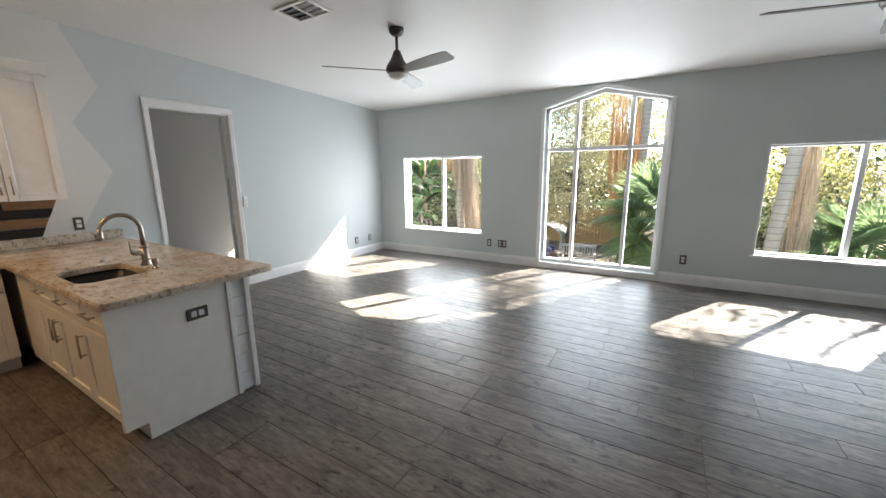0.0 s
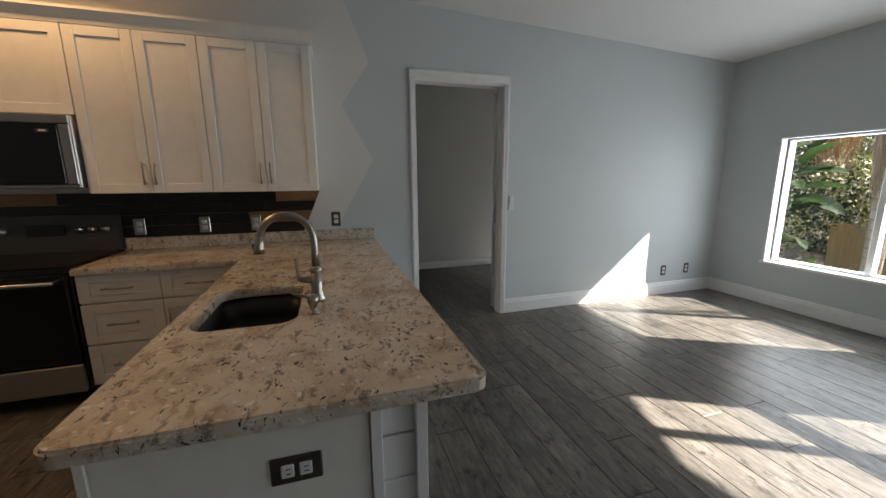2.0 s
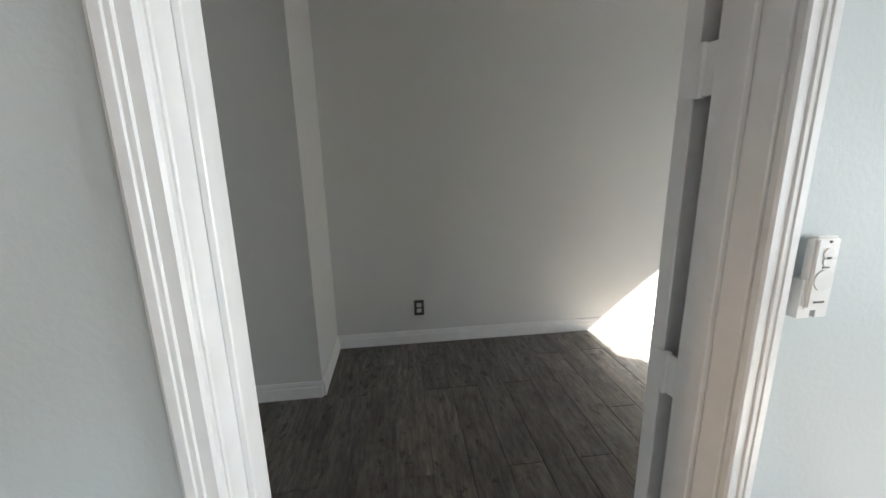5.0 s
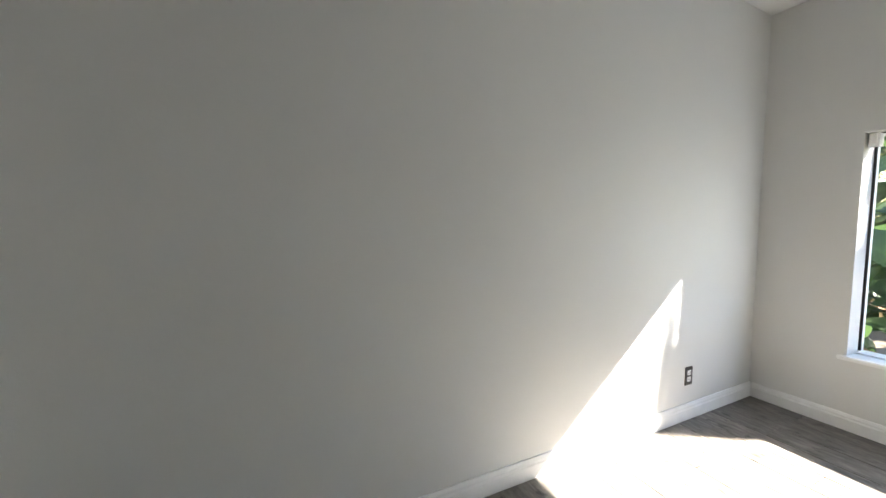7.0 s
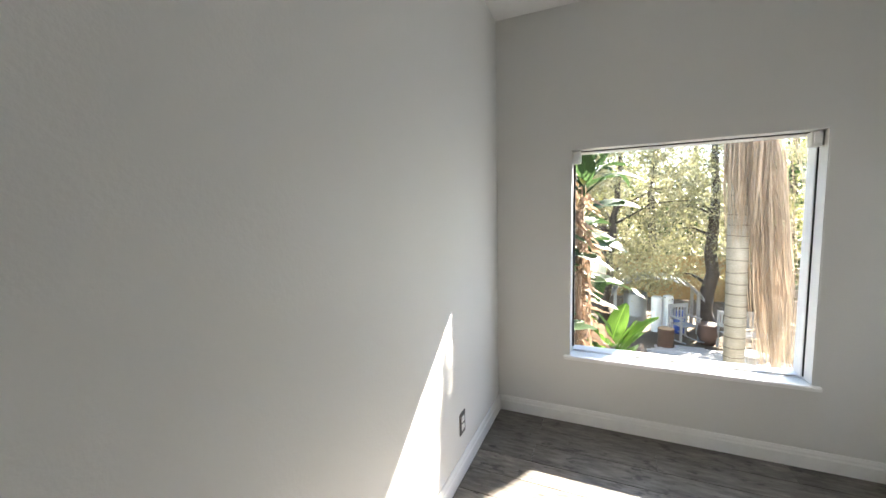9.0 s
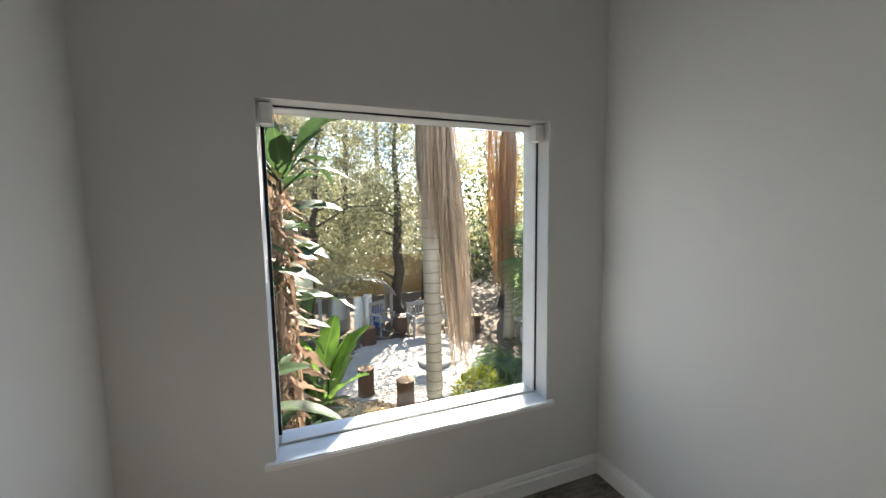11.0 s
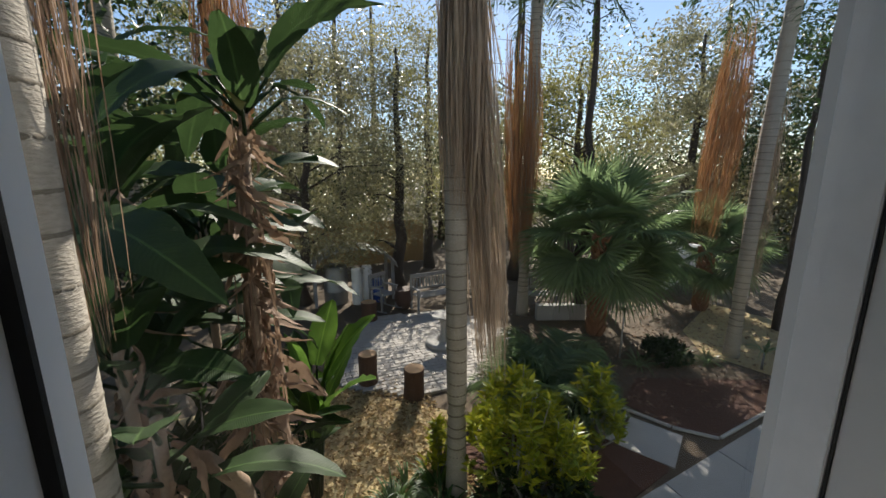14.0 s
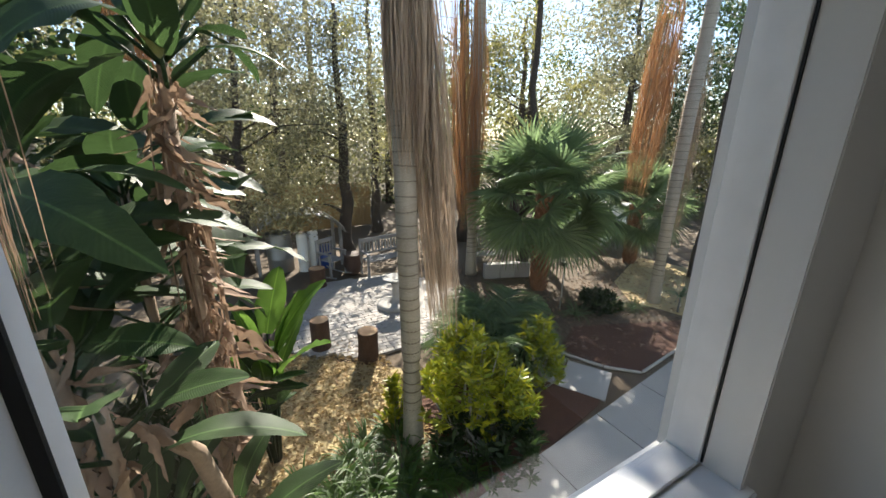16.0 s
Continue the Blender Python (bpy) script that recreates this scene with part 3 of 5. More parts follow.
def base_cabinet(m, width, depth, rows, label, doors=1, top=CT - 0.036):
    """A base cabinet along +x, its front looking to -y; rows are (bottom, top, drawer)."""
    cab = thing("base_cabinet", label, "cabinet", m, "kitchen base cabinets")
    part("body", box(0.0, width, 0.0, depth, 0.1, top, 0.002), CABINET, cab)
    part("toe_kick", box(0.0, width, 0.06, depth, 0.0, 0.1), CABINET, cab)
    for z0, z1, drawer in rows:
        if drawer:
            w = width / doors
            for i in range(doors):
                front(cab, "drawer", i * w, (i + 1) * w, z0, z1, ((i + 0.5) * w, (z0 + z1) / 2), False, 0.15)
        else:
            w = width / doors
            for i in range(doors):
                at = (i + 1) * w - 0.035 if (i % 2 == 0 and doors > 1) else i * w + 0.035
                front(cab, "door", i * w, (i + 1) * w, z0, z1, (at, z1 - 0.12), True, 0.14)
    return cab


D = 0.595
base_cabinet(on_wall(-5.598, D), 0.4, D, [(0.105, 0.345, 1), (0.352, 0.592, 1), (0.599, 0.765, 1)], "white shaker cabinet with three drawers")
base_cabinet(on_wall(-5.198, D), 0.42, D, [(0.105, 0.592, 0), (0.599, 0.765, 1)], "white corner cabinet with one drawer and door")
base_cabinet(on_wall(-7.015, D), 0.648, D, [(0.105, 0.592, 0), (0.599, 0.765, 1)], "white base cabinet beyond the range", 2)
# the peninsula: fronts look to -y; its boxes stay low under the basin
PY0 = -4.7
pen_label = "white shaker peninsula cabinet with nickel pulls"
base_cabinet(pose(1.02, PY0, 0), 0.80, 0.53, [(0.105, 0.592, 0), (0.599, 0.765, 1)], "white double-door sink cabinet in the peninsula", 2, 0.58)
base_cabinet(pose(1.82, PY0, 0), 0.44, 0.53, [(0.105, 0.592, 0), (0.599, 0.765, 1)], pen_label, 1, 0.58)
blind = thing("base_cabinet", "white blind corner cabinet under the granite worktop", "cabinet", group="kitchen base cabinets")
part("body", box(0.002, 1.02, -4.7, -4.17, 0.1, CT - 0.036), CABINET, blind)
part("filler", box(0.64, 1.018, -4.72, -4.7, 0.1, CT - 0.036, 0.002), CABINET, blind)
endp = thing("end_panel", "flat white end panel of the peninsula", "panel")
part("edge_strip", box(2.262, 2.291, -4.742, -4.722, 0.1, CT - 0.037, 0.002), CABINET, endp)
part("panel", prism([(-4.72, 0.1), (-4.64, 0.1), (-4.64, 0.0), (-4.165, 0.0), (-4.165, CT - 0.036), (-4.72, CT - 0.036)], "x", 2.26, 2.285), CABINET, endp)

knee = thing("knee_wall", "white shiplap half wall carrying the peninsula top", "half wall")
part("core", box(0.002, 2.262, -4.15, -4.04, 0, CT - 0.037), TRIM, knee)
n = 6
bh = (CT - 0.04) / n
for i in range(n):
    part("board", box(0.002, 2.275, -4.038, -4.026, i * bh + 0.003, (i + 1) * bh - 0.003, 0.002), TRIM, knee)
    part("board", box(2.264, 2.276, -4.135, -4.05, i * bh + 0.003, (i + 1) * bh - 0.003, 0.002), TRIM, knee)
part("corner_trim", box(2.262, 2.294, -4.163, -4.135, 0, CT - 0.037, 0.002), TRIM, knee)
part("corner_trim", box(2.262, 2.294, -4.05, -4.02, 0, CT - 0.037, 0.002), TRIM, knee)


def worktop():
    """The L-shaped slab with a sink hole, eased edges."""
    bm = bmesh.new()
    z0, z1 = CT - 0.035, CT
    sx0, sx1, sy0, sy1 = 1.36, 1.83, -4.685, -4.355
    def rounded(x0, x1, y0, y1, r, corners):
        pts = []
        for cx, cy, a0, on in ((x1, y1, 0, corners[0]), (x0, y1, 90, corners[1]), (x0, y0, 180, corners[2]), (x1, y0, 270, corners[3])):
            if not on:
                pts.append((cx, cy))
                continue
            ox, oy = cx - math.copysign(r, cx - (x0 + x1) / 2), cy - math.copysign(r, cy - (y0 + y1) / 2)
            for k in range(6):
                a = radians(a0 + k * 18)
                pts.append((ox + r * math.cos(a), oy + r * math.sin(a)))
        return pts
    outer = rounded(0.003, 2.36, -4.765, -3.875, 0.045, (1, 0, 0, 1))
    # outline goes counter-clockwise; add the leg along the wall
    i = outer.index((0.003, -4.765))
    outer[i:i + 1] = [(0.003, -5.6), (0.64, -5.6), (0.64, -4.785), (0.66, -4.765)]
    hole = rounded(sx0, sx1, sy0, sy1, 0.07, (1, 1, 1, 1))
    for z, flip in ((z1, False), (z0, True)):
        vo = [bm.verts.new((x, y, z)) for x, y in outer]
        vh = [bm.verts.new((x, y, z)) for x, y in hole]
        eo = [bm.edges.new((vo[k], vo[(k + 1) % len(vo)])) for k in range(len(vo))]
        eh = [bm.edges.new((vh[k], vh[(k + 1) % len(vh)])) for k in range(len(vh))]
        bmesh.ops.triangle_fill(bm, edges=eo + eh, use_beauty=True)
        cut = [f for f in bm.faces if abs(f.calc_center_median().z - z) < 1e-5 and sx0 < f.calc_center_median().x < sx1 and sy0 < f.calc_center_median().y < sy1 and all(v in vh for v in f.verts)]
        bmesh.ops.delete(bm, geom=cut, context="FACES_ONLY")
        if not flip:
            to, th = vo, vh
        else:
            bo, bh_ = vo, vh
    for a, b in ((to, bo), (th, bh_)):
        for k in range(len(a)):
            bm.faces.new((a[k], b[k], b[(k + 1) % len(a)], a[(k + 1) % len(a)]))
    bmesh.ops.recalc_face_normals(bm, faces=bm.faces[:])
    rim = [e for e in bm.edges if len(e.link_faces) == 2 and abs(e.verts[0].co.z - z1) < 1e-5 and abs(e.verts[1].co.z - z1) < 1e-5
           and any(abs(f.normal.z) < 0.1 for f in e.link_faces)]
    bmesh.ops.bevel(bm, geom=rim, offset=0.006, segments=2, affect="EDGES")
    return bm


top = thing("worktop", "polished cream and brown granite worktop", "worktop")
part("slab", worktop(), GRANITE, top)
part("upstand", box(0.003, 0.024, -5.6, -3.877, CT + 0.0005, CT + 0.082, 0.003), GRANITE, top)

sink = thing("sink", "dark undermount sink basin in the granite", "sink")
bm = bmesh.new()
prof = [(0.0, CT - 0.038), (0.012, CT - 0.12), (0.02, CT - 0.2)]
rings = []
for ins, z in prof:
    x0, x1, y0, y1 = 1.355 + ins, 1.835 - ins, -4.69 + ins, -4.35 - ins
    r = 0.075
    ring = []
    for cx, cy, a0 in ((x1 - r, y1 - r, 0), (x0 + r, y1 - r, 90), (x0 + r, y0 + r, 180), (x1 - r, y0 + r, 270)):
        for k in range(6):
            a = radians(a0 + k * 18)
            ring.append(bm.verts.new((cx + r * math.cos(a), cy + r * math.sin(a), z)))
    rings.append(ring)
for a, b in zip(rings, rings[1:]):
    for k in range(len(a)):
        bm.faces.new((a[k], b[k], b[(k + 1) % len(a)], a[(k + 1) % len(a)]))
bm.faces.new(rings[-1][::-1])
basin = part("basin", bm, SINK, sink, "", True)
sol = basin.modifiers.new("thickness", "SOLIDIFY")
sol.thickness, sol.offset = 0.006, 1.0
part("drain", lathe([(0.0, CT - 0.197), (0.028, CT - 0.197), (0.04, CT - 0.1985), (0.042, CT - 0.2)], 18, center=(1.6, -4.52, 0)), STEEL, sink, "", True)

faucet = thing("faucet", "brushed nickel gooseneck faucet with pull-down spray", "faucet", pose(1.605, -4.29, CT, 0, 0, -8))
part("base", lathe([(0.0, 0.0), (0.031, 0.0), (0.031, 0.006), (0.026, 0.022), (0.0215, 0.045), (0.0205, 0.12), (0.0, 0.12)], 22), NICKEL, faucet, "", True)
part("collar", lathe([(0.0, 0.116), (0.0245, 0.117), (0.0255, 0.124), (0.0225, 0.131), (0.017, 0.138), (0.0, 0.138)], 20), NICKEL, faucet, "", True)
arc = [(0, 0, 0.12), (0, 0, 0.2), (0, 0, 0.24)] + [(0, -0.1 + 0.1 * math.cos(radians(a)), 0.24 + 0.1 * math.sin(radians(a))) for a in range(12, 169, 12)] + [(0, -0.2, 0.253)]
part("neck", tube(arc, [0.0165, 0.0145] + [0.0135] * (len(arc) - 2), 14), NICKEL, faucet, "", True)
head = part("spray_head", tube([(0, -0.199, 0.262), (0, -0.201, 0.235), (0, -0.204, 0.215), (0, -0.205, 0.195)], [0.0145, 0.0165, 0.02, 0.021], 14), NICKEL, faucet, "", True)
part("spray_button", box(-0.008, 0.008, -0.226, -0.219, 0.21, 0.232, 0.003), BLACK, head)
part("lever", tube([(0, -0.015, 0.082), (0, -0.05, 0.085), (0, -0.066, 0.09), (0, -0.07, 0.105), (0, -0.073, 0.172)], [0.0145, 0.0135, 0.011, 0.0058, 0.0072], 12), NICKEL, faucet, "", True)
soap = thing("soap_dispenser", "nickel soap dispenser beside the faucet", "dispenser", pose(1.765, -4.3, CT, 0, 0, -8))
part("body", lathe([(0.0, 0.0), (0.024, 0.0), (0.023, 0.006), (0.013, 0.012), (0.0115, 0.024), (0.018, 0.034), (0.0205, 0.05), (0.017, 0.066), (0.0, 0.07)], 18), NICKEL, soap, "", True)
part("spout", tube([(0, -0.008, 0.06), (0, -0.035, 0.067), (0, -0.06, 0.072), (0, -0.072, 0.078)], [0.0095, 0.007, 0.0055, 0.004], 10), NICKEL, soap, "", True)

# splashback of dark and brown wood-look strips, ending on a slant
splash = tagged(new("splashback"), "dark and brown wood strip splashback with slanted end", "splashback", kind="structure")
rs = random.Random(5)
sz0, rows_n = CT + 0.084, 4
sh = (1.203 - sz0) / rows_n
for r in range(rows_n):
    z0, z1 = sz0 + r * sh + 0.001, sz0 + (r + 1) * sh - 0.001
    end0, end1 = -4.42 + 0.135 * (z0 - sz0) / (1.203 - sz0), -4.42 + 0.135 * (z1 - sz0) / (1.203 - sz0)
    y = None
    first = True
    while first or y > -7.0:
        ln = rs.uniform(0.14, 0.46)
        ya, yb = (end0, end1) if first else (y, y)
        nxt = min(ya, yb) - ln
        depth = rs.choice((0.008, 0.012, 0.018))
        wood = (first and r in (1, 3)) or rs.random() < 0.16
        part("strip", prism([(nxt + 0.001, z0), (ya, z0), (yb, z1), (nxt + 0.001, z1)], "x", 0.002, 0.002 + depth), TILE_WOOD if wood else TILE_DARK, splash)
        y, first = nxt - 0.001, False


# ---- sockets, switch, vent ----
def socket(m, plate=BRONZE, face=PLATE, label="grey metal duplex wall outlet", name="wall_outlet", sideways=False):
    """A duplex outlet looking to -y."""
    if sideways:
        m = m @ Matrix.Rotation(radians(90), 4, "Y")
    o = thing(name, label, "outlet", m)
    part("plate", box(-0.035, 0.035, -0.006, 0, -0.057, 0.057, 0.003), plate, o)
    for z in (-0.02, 0.02):
        f = part("receptacle", box(-0.017, 0.017, -0.009, -0.004, z - 0.0145, z + 0.0145, 0.003), face, o)
        for x in (-0.006, 0.006):
            part("slot", box(x - 0.001, x + 0.001, -0.0096, -0.0085, z - 0.004, z + 0.007), BLACK, f)
    return o


FACE_EAST = Matrix.Rotation(radians(90), 4, "Z")
for x, z in ((2.175, 0.3), (2.36, 0.3), (2.43, 0.3), (4.766, 0.31)):
    socket(pose(x, 0, z))
for y, z in ((-0.375, 0.272), (-0.705, 0.268), (-3.71, 0.283)):
    socket(Matrix.Translation((0, y, z)) @ FACE_EAST)
socket(Matrix.Translation((0.002, -4.175, 0.971)) @ FACE_EAST, label="grey wall outlet on the zigzag painted wall")
for y in (-4.76, -5.1, -5.5):
    socket(Matrix.Translation((0.02, y, 0.965)) @ FACE_EAST, STEEL, PLATE, "steel-plated outlet on the dark splashback")
for y in (-3.12, -0.685):
    socket(Matrix.Translation((XW, y, 0.266)) @ FACE_EAST, label="grey outlet low on the bedroom wall")
socket(Matrix.Translation((2.285, -4.335, 0.612)) @ FACE_EAST, BRONZE, PLATE, "dark outlet plate on the peninsula end panel", "wall_outlet", True)
sw = thing("fan_remote", "white fan remote in a wall cradle beside the doorway", "remote", Matrix.Translation((0, -2.612, 1.06)) @ FACE_EAST)
part("cradle", prism([(-0.026, -0.062), (-0.004, -0.062), (-0.004, -0.05), (0.006, -0.05), (0.006, -0.062), (0.026, -0.062), (0.026, 0.0), (-0.026, 0.0)], "y", -0.02, 0.0), PLATE, sw)
part("remote_body", box(-0.021, 0.021, -0.026, -0.008, -0.046, 0.066, 0.004, segments=2), PLATE, sw)


def disc(r, z, y):
    bm = lathe([(r, 0.0), (r, 0.002), (0.0, 0.002)], 18)
    bmesh.ops.rotate(bm, verts=bm.verts[:], cent=(0, 0, 0), matrix=Matrix.Rotation(radians(90), 3, "X"))
    bmesh.ops.translate(bm, verts=bm.verts[:], vec=(0, y, z))
    return bm


part("button", disc(0.0165, 0.0, -0.0255), FROST, sw)
part("button", disc(0.0085, 0.041, -0.0255), FROST, sw)
part("button", disc(0.0075, 0.029, -0.0255), FROST, sw)
part("indicator", disc(0.0022, 0.059, -0.0255), BLACK, sw, "tiny dark indicator light")
part("marking", box(-0.009, 0.009, -0.0268, -0.0258, -0.036, -0.033), BRONZE, sw)
part("marking", box(-0.006, 0.006, -0.0268, -0.0258, 0.019, 0.021), BRONZE, sw)

vent = thing("ceiling_vent", "white ceiling air register with open louvres", "vent", Matrix.Translation((2.0, -3.17, ceil_z(-3.17))) @ pose(0, 0, 0, -2.1, 0, 0))
bm = box(-0.19, 0.19, -0.13, -0.1, -0.012, 0.0, 0.003)
box(-0.19, 0.19, 0.1, 0.13, -0.012, 0, 0.003, bm)
box(-0.19, -0.16, -0.1, 0.1, -0.012, 0, 0.003, bm)
box(0.16, 0.19, -0.1, 0.1, -0.012, 0, 0.003, bm)
part("frame", bm, TRIM, vent)
# Black sheet below the ceiling stands for the dark duct behind the louvres.
part("backing", box(-0.16, 0.16, -0.1, 0.1, -0.003, -0.001), BLACK, vent)
for i in range(6):
    s = part("slat", box(-0.075, 0.075, -0.011, 0.011, -0.001, 0.001), TRIM, vent)
    s.matrix_basis = pose(-0.08 if i < 3 else 0.08, -0.066 + 0.066 * (i % 3), -0.008, 35 if i < 3 else -35)
part("divider", box(-0.008, 0.008, -0.1, 0.1, -0.012, -0.002), TRIM, vent)


def ceiling_fan(x, y, turn):
    z = ceil_z(y)
    f = thing("ceiling_fan", "dark brushed metal ceiling fan with three grey blades", "fan", pose(x, y, z, 0, 0, turn), "ceiling fans")
    part("canopy", lathe([(0.0, 0.0), (0.065, 0.0), (0.062, -0.03), (0.04, -0.055), (0.016, -0.06), (0.0, -0.06)], 20), FAN_METAL, f, "", True)
    part("downrod", tube([(0, 0, -0.05), (0, 0, -0.2)], 0.0125, 10), FAN_METAL, f, "", True)
    part("motor", lathe([(0.0, -0.17), (0.03, -0.175), (0.038, -0.2), (0.06, -0.25), (0.09, -0.29), (0.1, -0.315), (0.1, -0.34), (0.085, -0.36), (0.0, -0.36)], 24), FAN_METAL, f, "", True)
    part("light_bowl", lathe([(0.08, -0.36), (0.074, -0.385), (0.045, -0.405), (0.0, -0.41)], 24), FROST, f, "frosted white light bowl", True)
    for k in range(3):
        bm = bmesh.new()
        st = [(0.06, 0.035, 0.0), (0.14, 0.05, 0.0), (0.3, 0.062, 0.0), (0.5, 0.066, 0.0), (0.6, 0.06, 0.0), (0.625, 0.045, 0.0)]
        rows_ = [[bm.verts.new((r, s * w, (0.24 if s < 0 else -0.24) * w + h)) for s, h in ((-1, 0.003), (1, 0.003), (1, -0.003), (-1, -0.003))] for r, w, _ in st]
        for a, b in zip(rows_, rows_[1:]):
            for i in range(4):
                bm.faces.new((a[i], b[i], b[(i + 1) % 4], a[(i + 1) % 4]))
        bm.faces.new(rows_[0])
        bm.faces.new(rows_[-1][::-1])
        bmesh.ops.recalc_face_normals(bm, faces=bm.faces[:])
        b = part("blade", bm, FAN_WOOD, f)
        b.matrix_basis = pose(0, 0, -0.335, 0, 0, 120 * k)
    return f


ceiling_fan(2.42, -2.56, -13)
ceiling_fan(5.5, -2.25, 75)
for x, y in ((0.7, -5.75), (1.9, -6.3)):
    can = thing("recessed_light", "white trimmed recessed can light in the ceiling", "light", pose(x, y, ceil_z(y)))
    part("trim_ring", lathe([(0.055, 0.02), (0.06, -0.006), (0.085, -0.006), (0.09, 0.004)], 24), TRIM, can, "", True)

# ---- floor planks ----
PW, PL = 0.157, 1.2
rf = random.Random(11)
plank_mesh = mesh_of("plank", box(0.0014, PL - 0.0014, 0.0015, PW - 0.0015, -0.0055, 0.0, 0.0012), PLANK)
rest = bmesh.new()
count = 0


def plank_run(x0, x1, y, whole_ok):
    """One row of planks from x0 to x1."""
    global count
    x = x0 - rf.choice((0.0, 0.3, 0.6, 0.9))
    while x < x1 - 0.01:
        a, b = max(x, x0), min(x + PL, x1)
        if b - a > PL - 1e-3 and whole_ok and count < 290:
            p = part("floor_plank", plank_mesh, None, floor)
            p.location = (x, y, 0)
            count += 1
        elif b - a > 0.01:
            box(a + 0.0015, b - 0.0015, y + 0.0015, y + PW - 0.0015, -0.0055, 0.0, bm=rest)
        x += PL


ny = int(-YS / PW) + 1
for j in range(ny):
    y = -(j + 1) * PW
    plank_run(0.0, XE, y, y > -6.9)
    if y > -4.9:
        plank_run(XW, -0.0005, y, True)
tagged(part("floor_plank", rest, PLANK, floor), kind="stuff")

# ---- garden ----
EARTH = two_tone("leaf_littered_earth", (0.05, 0.036, 0.024), (0.15, 0.11, 0.07), 2.5, 0.95, 0, 0.5, 45)
STRAW = two_tone("pine_straw_and_leaf_litter", (0.26, 0.19, 0.09), (0.56, 0.45, 0.24), 9, 0.95, 0, 0.8, 70)
MULCH = two_tone("red_brown_mulch", (0.035, 0.016, 0.01), (0.13, 0.06, 0.035), 14, 0.95, 0, 0.9, 80)
CONCRETE = two_tone("grey_concrete", (0.27, 0.26, 0.24), (0.4, 0.39, 0.37), 3, 0.85, 0, 0.2, 60)
PAVER = two_tone("pale_paver", (0.28, 0.255, 0.23), (0.44, 0.41, 0.37), 6, 0.85, 0, 0.3, 50)
BARK = two_tone("dark_bark", (0.025, 0.02, 0.016), (0.1, 0.08, 0.065), 8, 0.95, 0, 0.9, 40, (4, 4, 1))
LOG_BARK = two_tone("log_bark", (0.035, 0.02, 0.013), (0.12, 0.065, 0.04), 10, 0.9, 0, 0.9, 30, (4, 4, 1))
LOG_END = two_tone("sawn_log_end", (0.3, 0.16, 0.08), (0.45, 0.3, 0.17), 9, 0.8)
PALM_BARK = two_tone("grey_palm_trunk", (0.2, 0.175, 0.14), (0.42, 0.38, 0.32), 5, 0.9, 0, 0.6, 40, (1, 1, 3))
PALM_RING = two_tone("palm_trunk_scar", (0.1, 0.085, 0.065), (0.2, 0.17, 0.13), 9, 0.95, 0, 0.6, 40)
BOOT = two_tone("red_brown_palm_boots", (0.12, 0.05, 0.025), (0.33, 0.16, 0.08), 7, 0.85, 0, 0.5, 40)
FENCE = two_tone("amber_fence_board", (0.2, 0.12, 0.05), (0.36, 0.23, 0.1), 4, 0.85, 0, 0.3, 40, (6, 6, 1))
GREY_WOOD = two_tone("weathered_grey_wood", (0.16, 0.155, 0.15), (0.34, 0.33, 0.32), 5, 0.85, 0, 0.3, 40, (6, 6, 1))
DECK = two_tone("dark_stair_wood", (0.06, 0.06, 0.062), (0.13, 0.13, 0.135), 5, 0.8, 0, 0.3, 40, (1, 6, 6))
WHITE_DRUM = plain("white_plastic_drum", (0.7, 0.69, 0.66), 0.45)
BLUE_DRUM = plain("blue_plastic_drum", (0.02, 0.05, 0.2), 0.4)
GREY_METAL = plain("dull_grey_metal", (0.25, 0.25, 0.25), 0.5, 0.6)
TERRA = two_tone("dark_clay_pot", (0.05, 0.03, 0.025), (0.12, 0.07, 0.05), 6, 0.7)
# Wide spread of olive tones also imitates shaded gaps and sunlit sparkle.
OAK = leaf_material("olive_oak_leaf", (0.045, 0.047, 0.022), (0.42, 0.4, 0.22), 0.28, 0.42, 0.9)
YELLOW_LEAF = leaf_material("yellow_green_leaf", (0.06, 0.075, 0.022), (0.4, 0.37, 0.12), 0.33, 0.5, 0.7)
DARK_LEAF = leaf_material("dark_green_leaf", (0.012, 0.03, 0.01), (0.05, 0.085, 0.025))
BROAD = leaf_material("broad_glossy_leaf", (0.014, 0.034, 0.012), (0.06, 0.105, 0.034), 0.5, 0.35, 0.25, True)
BROAD_LIGHT = leaf_material("bright_broad_leaf", (0.07, 0.16, 0.03), (0.17, 0.3, 0.05), 0.45, 0.5, 0.3, True)
FAN_LEAF = leaf_material("fan_palm_leaf", (0.085, 0.135, 0.06), (0.22, 0.31, 0.14), 0.36, 0.55)
CROTON = leaf_material("yellow_croton_leaf", (0.09, 0.17, 0.015), (0.5, 0.47, 0.03), 0.4, 0.3)
GRASS = leaf_material("grass_blade", (0.035, 0.09, 0.015), (0.13, 0.22, 0.045))
DEAD = leaf_material("dead_palm_frond", (0.27, 0.2, 0.14), (0.52, 0.41, 0.31), 0.8, 0.2)
ORANGE_DEAD = leaf_material("orange_dead_frond", (0.27, 0.12, 0.05), (0.5, 0.27, 0.12), 0.8, 0.25)
STRAW_LEAF = leaf_material("golden_fallen_leaf", (0.2, 0.12, 0.05), (0.62, 0.47, 0.24), 0.7, 0.25)
PALE_DEAD = leaf_material("withered_pale_leaf", (0.13, 0.075, 0.045), (0.46, 0.32, 0.22), 0.8, 0.25)

structure("ground", box(-400, 400, 0.205, 800, G - 0.4, G), EARTH, "leaf-littered garden ground", "ground")
rg = np.random.RandomState(4)


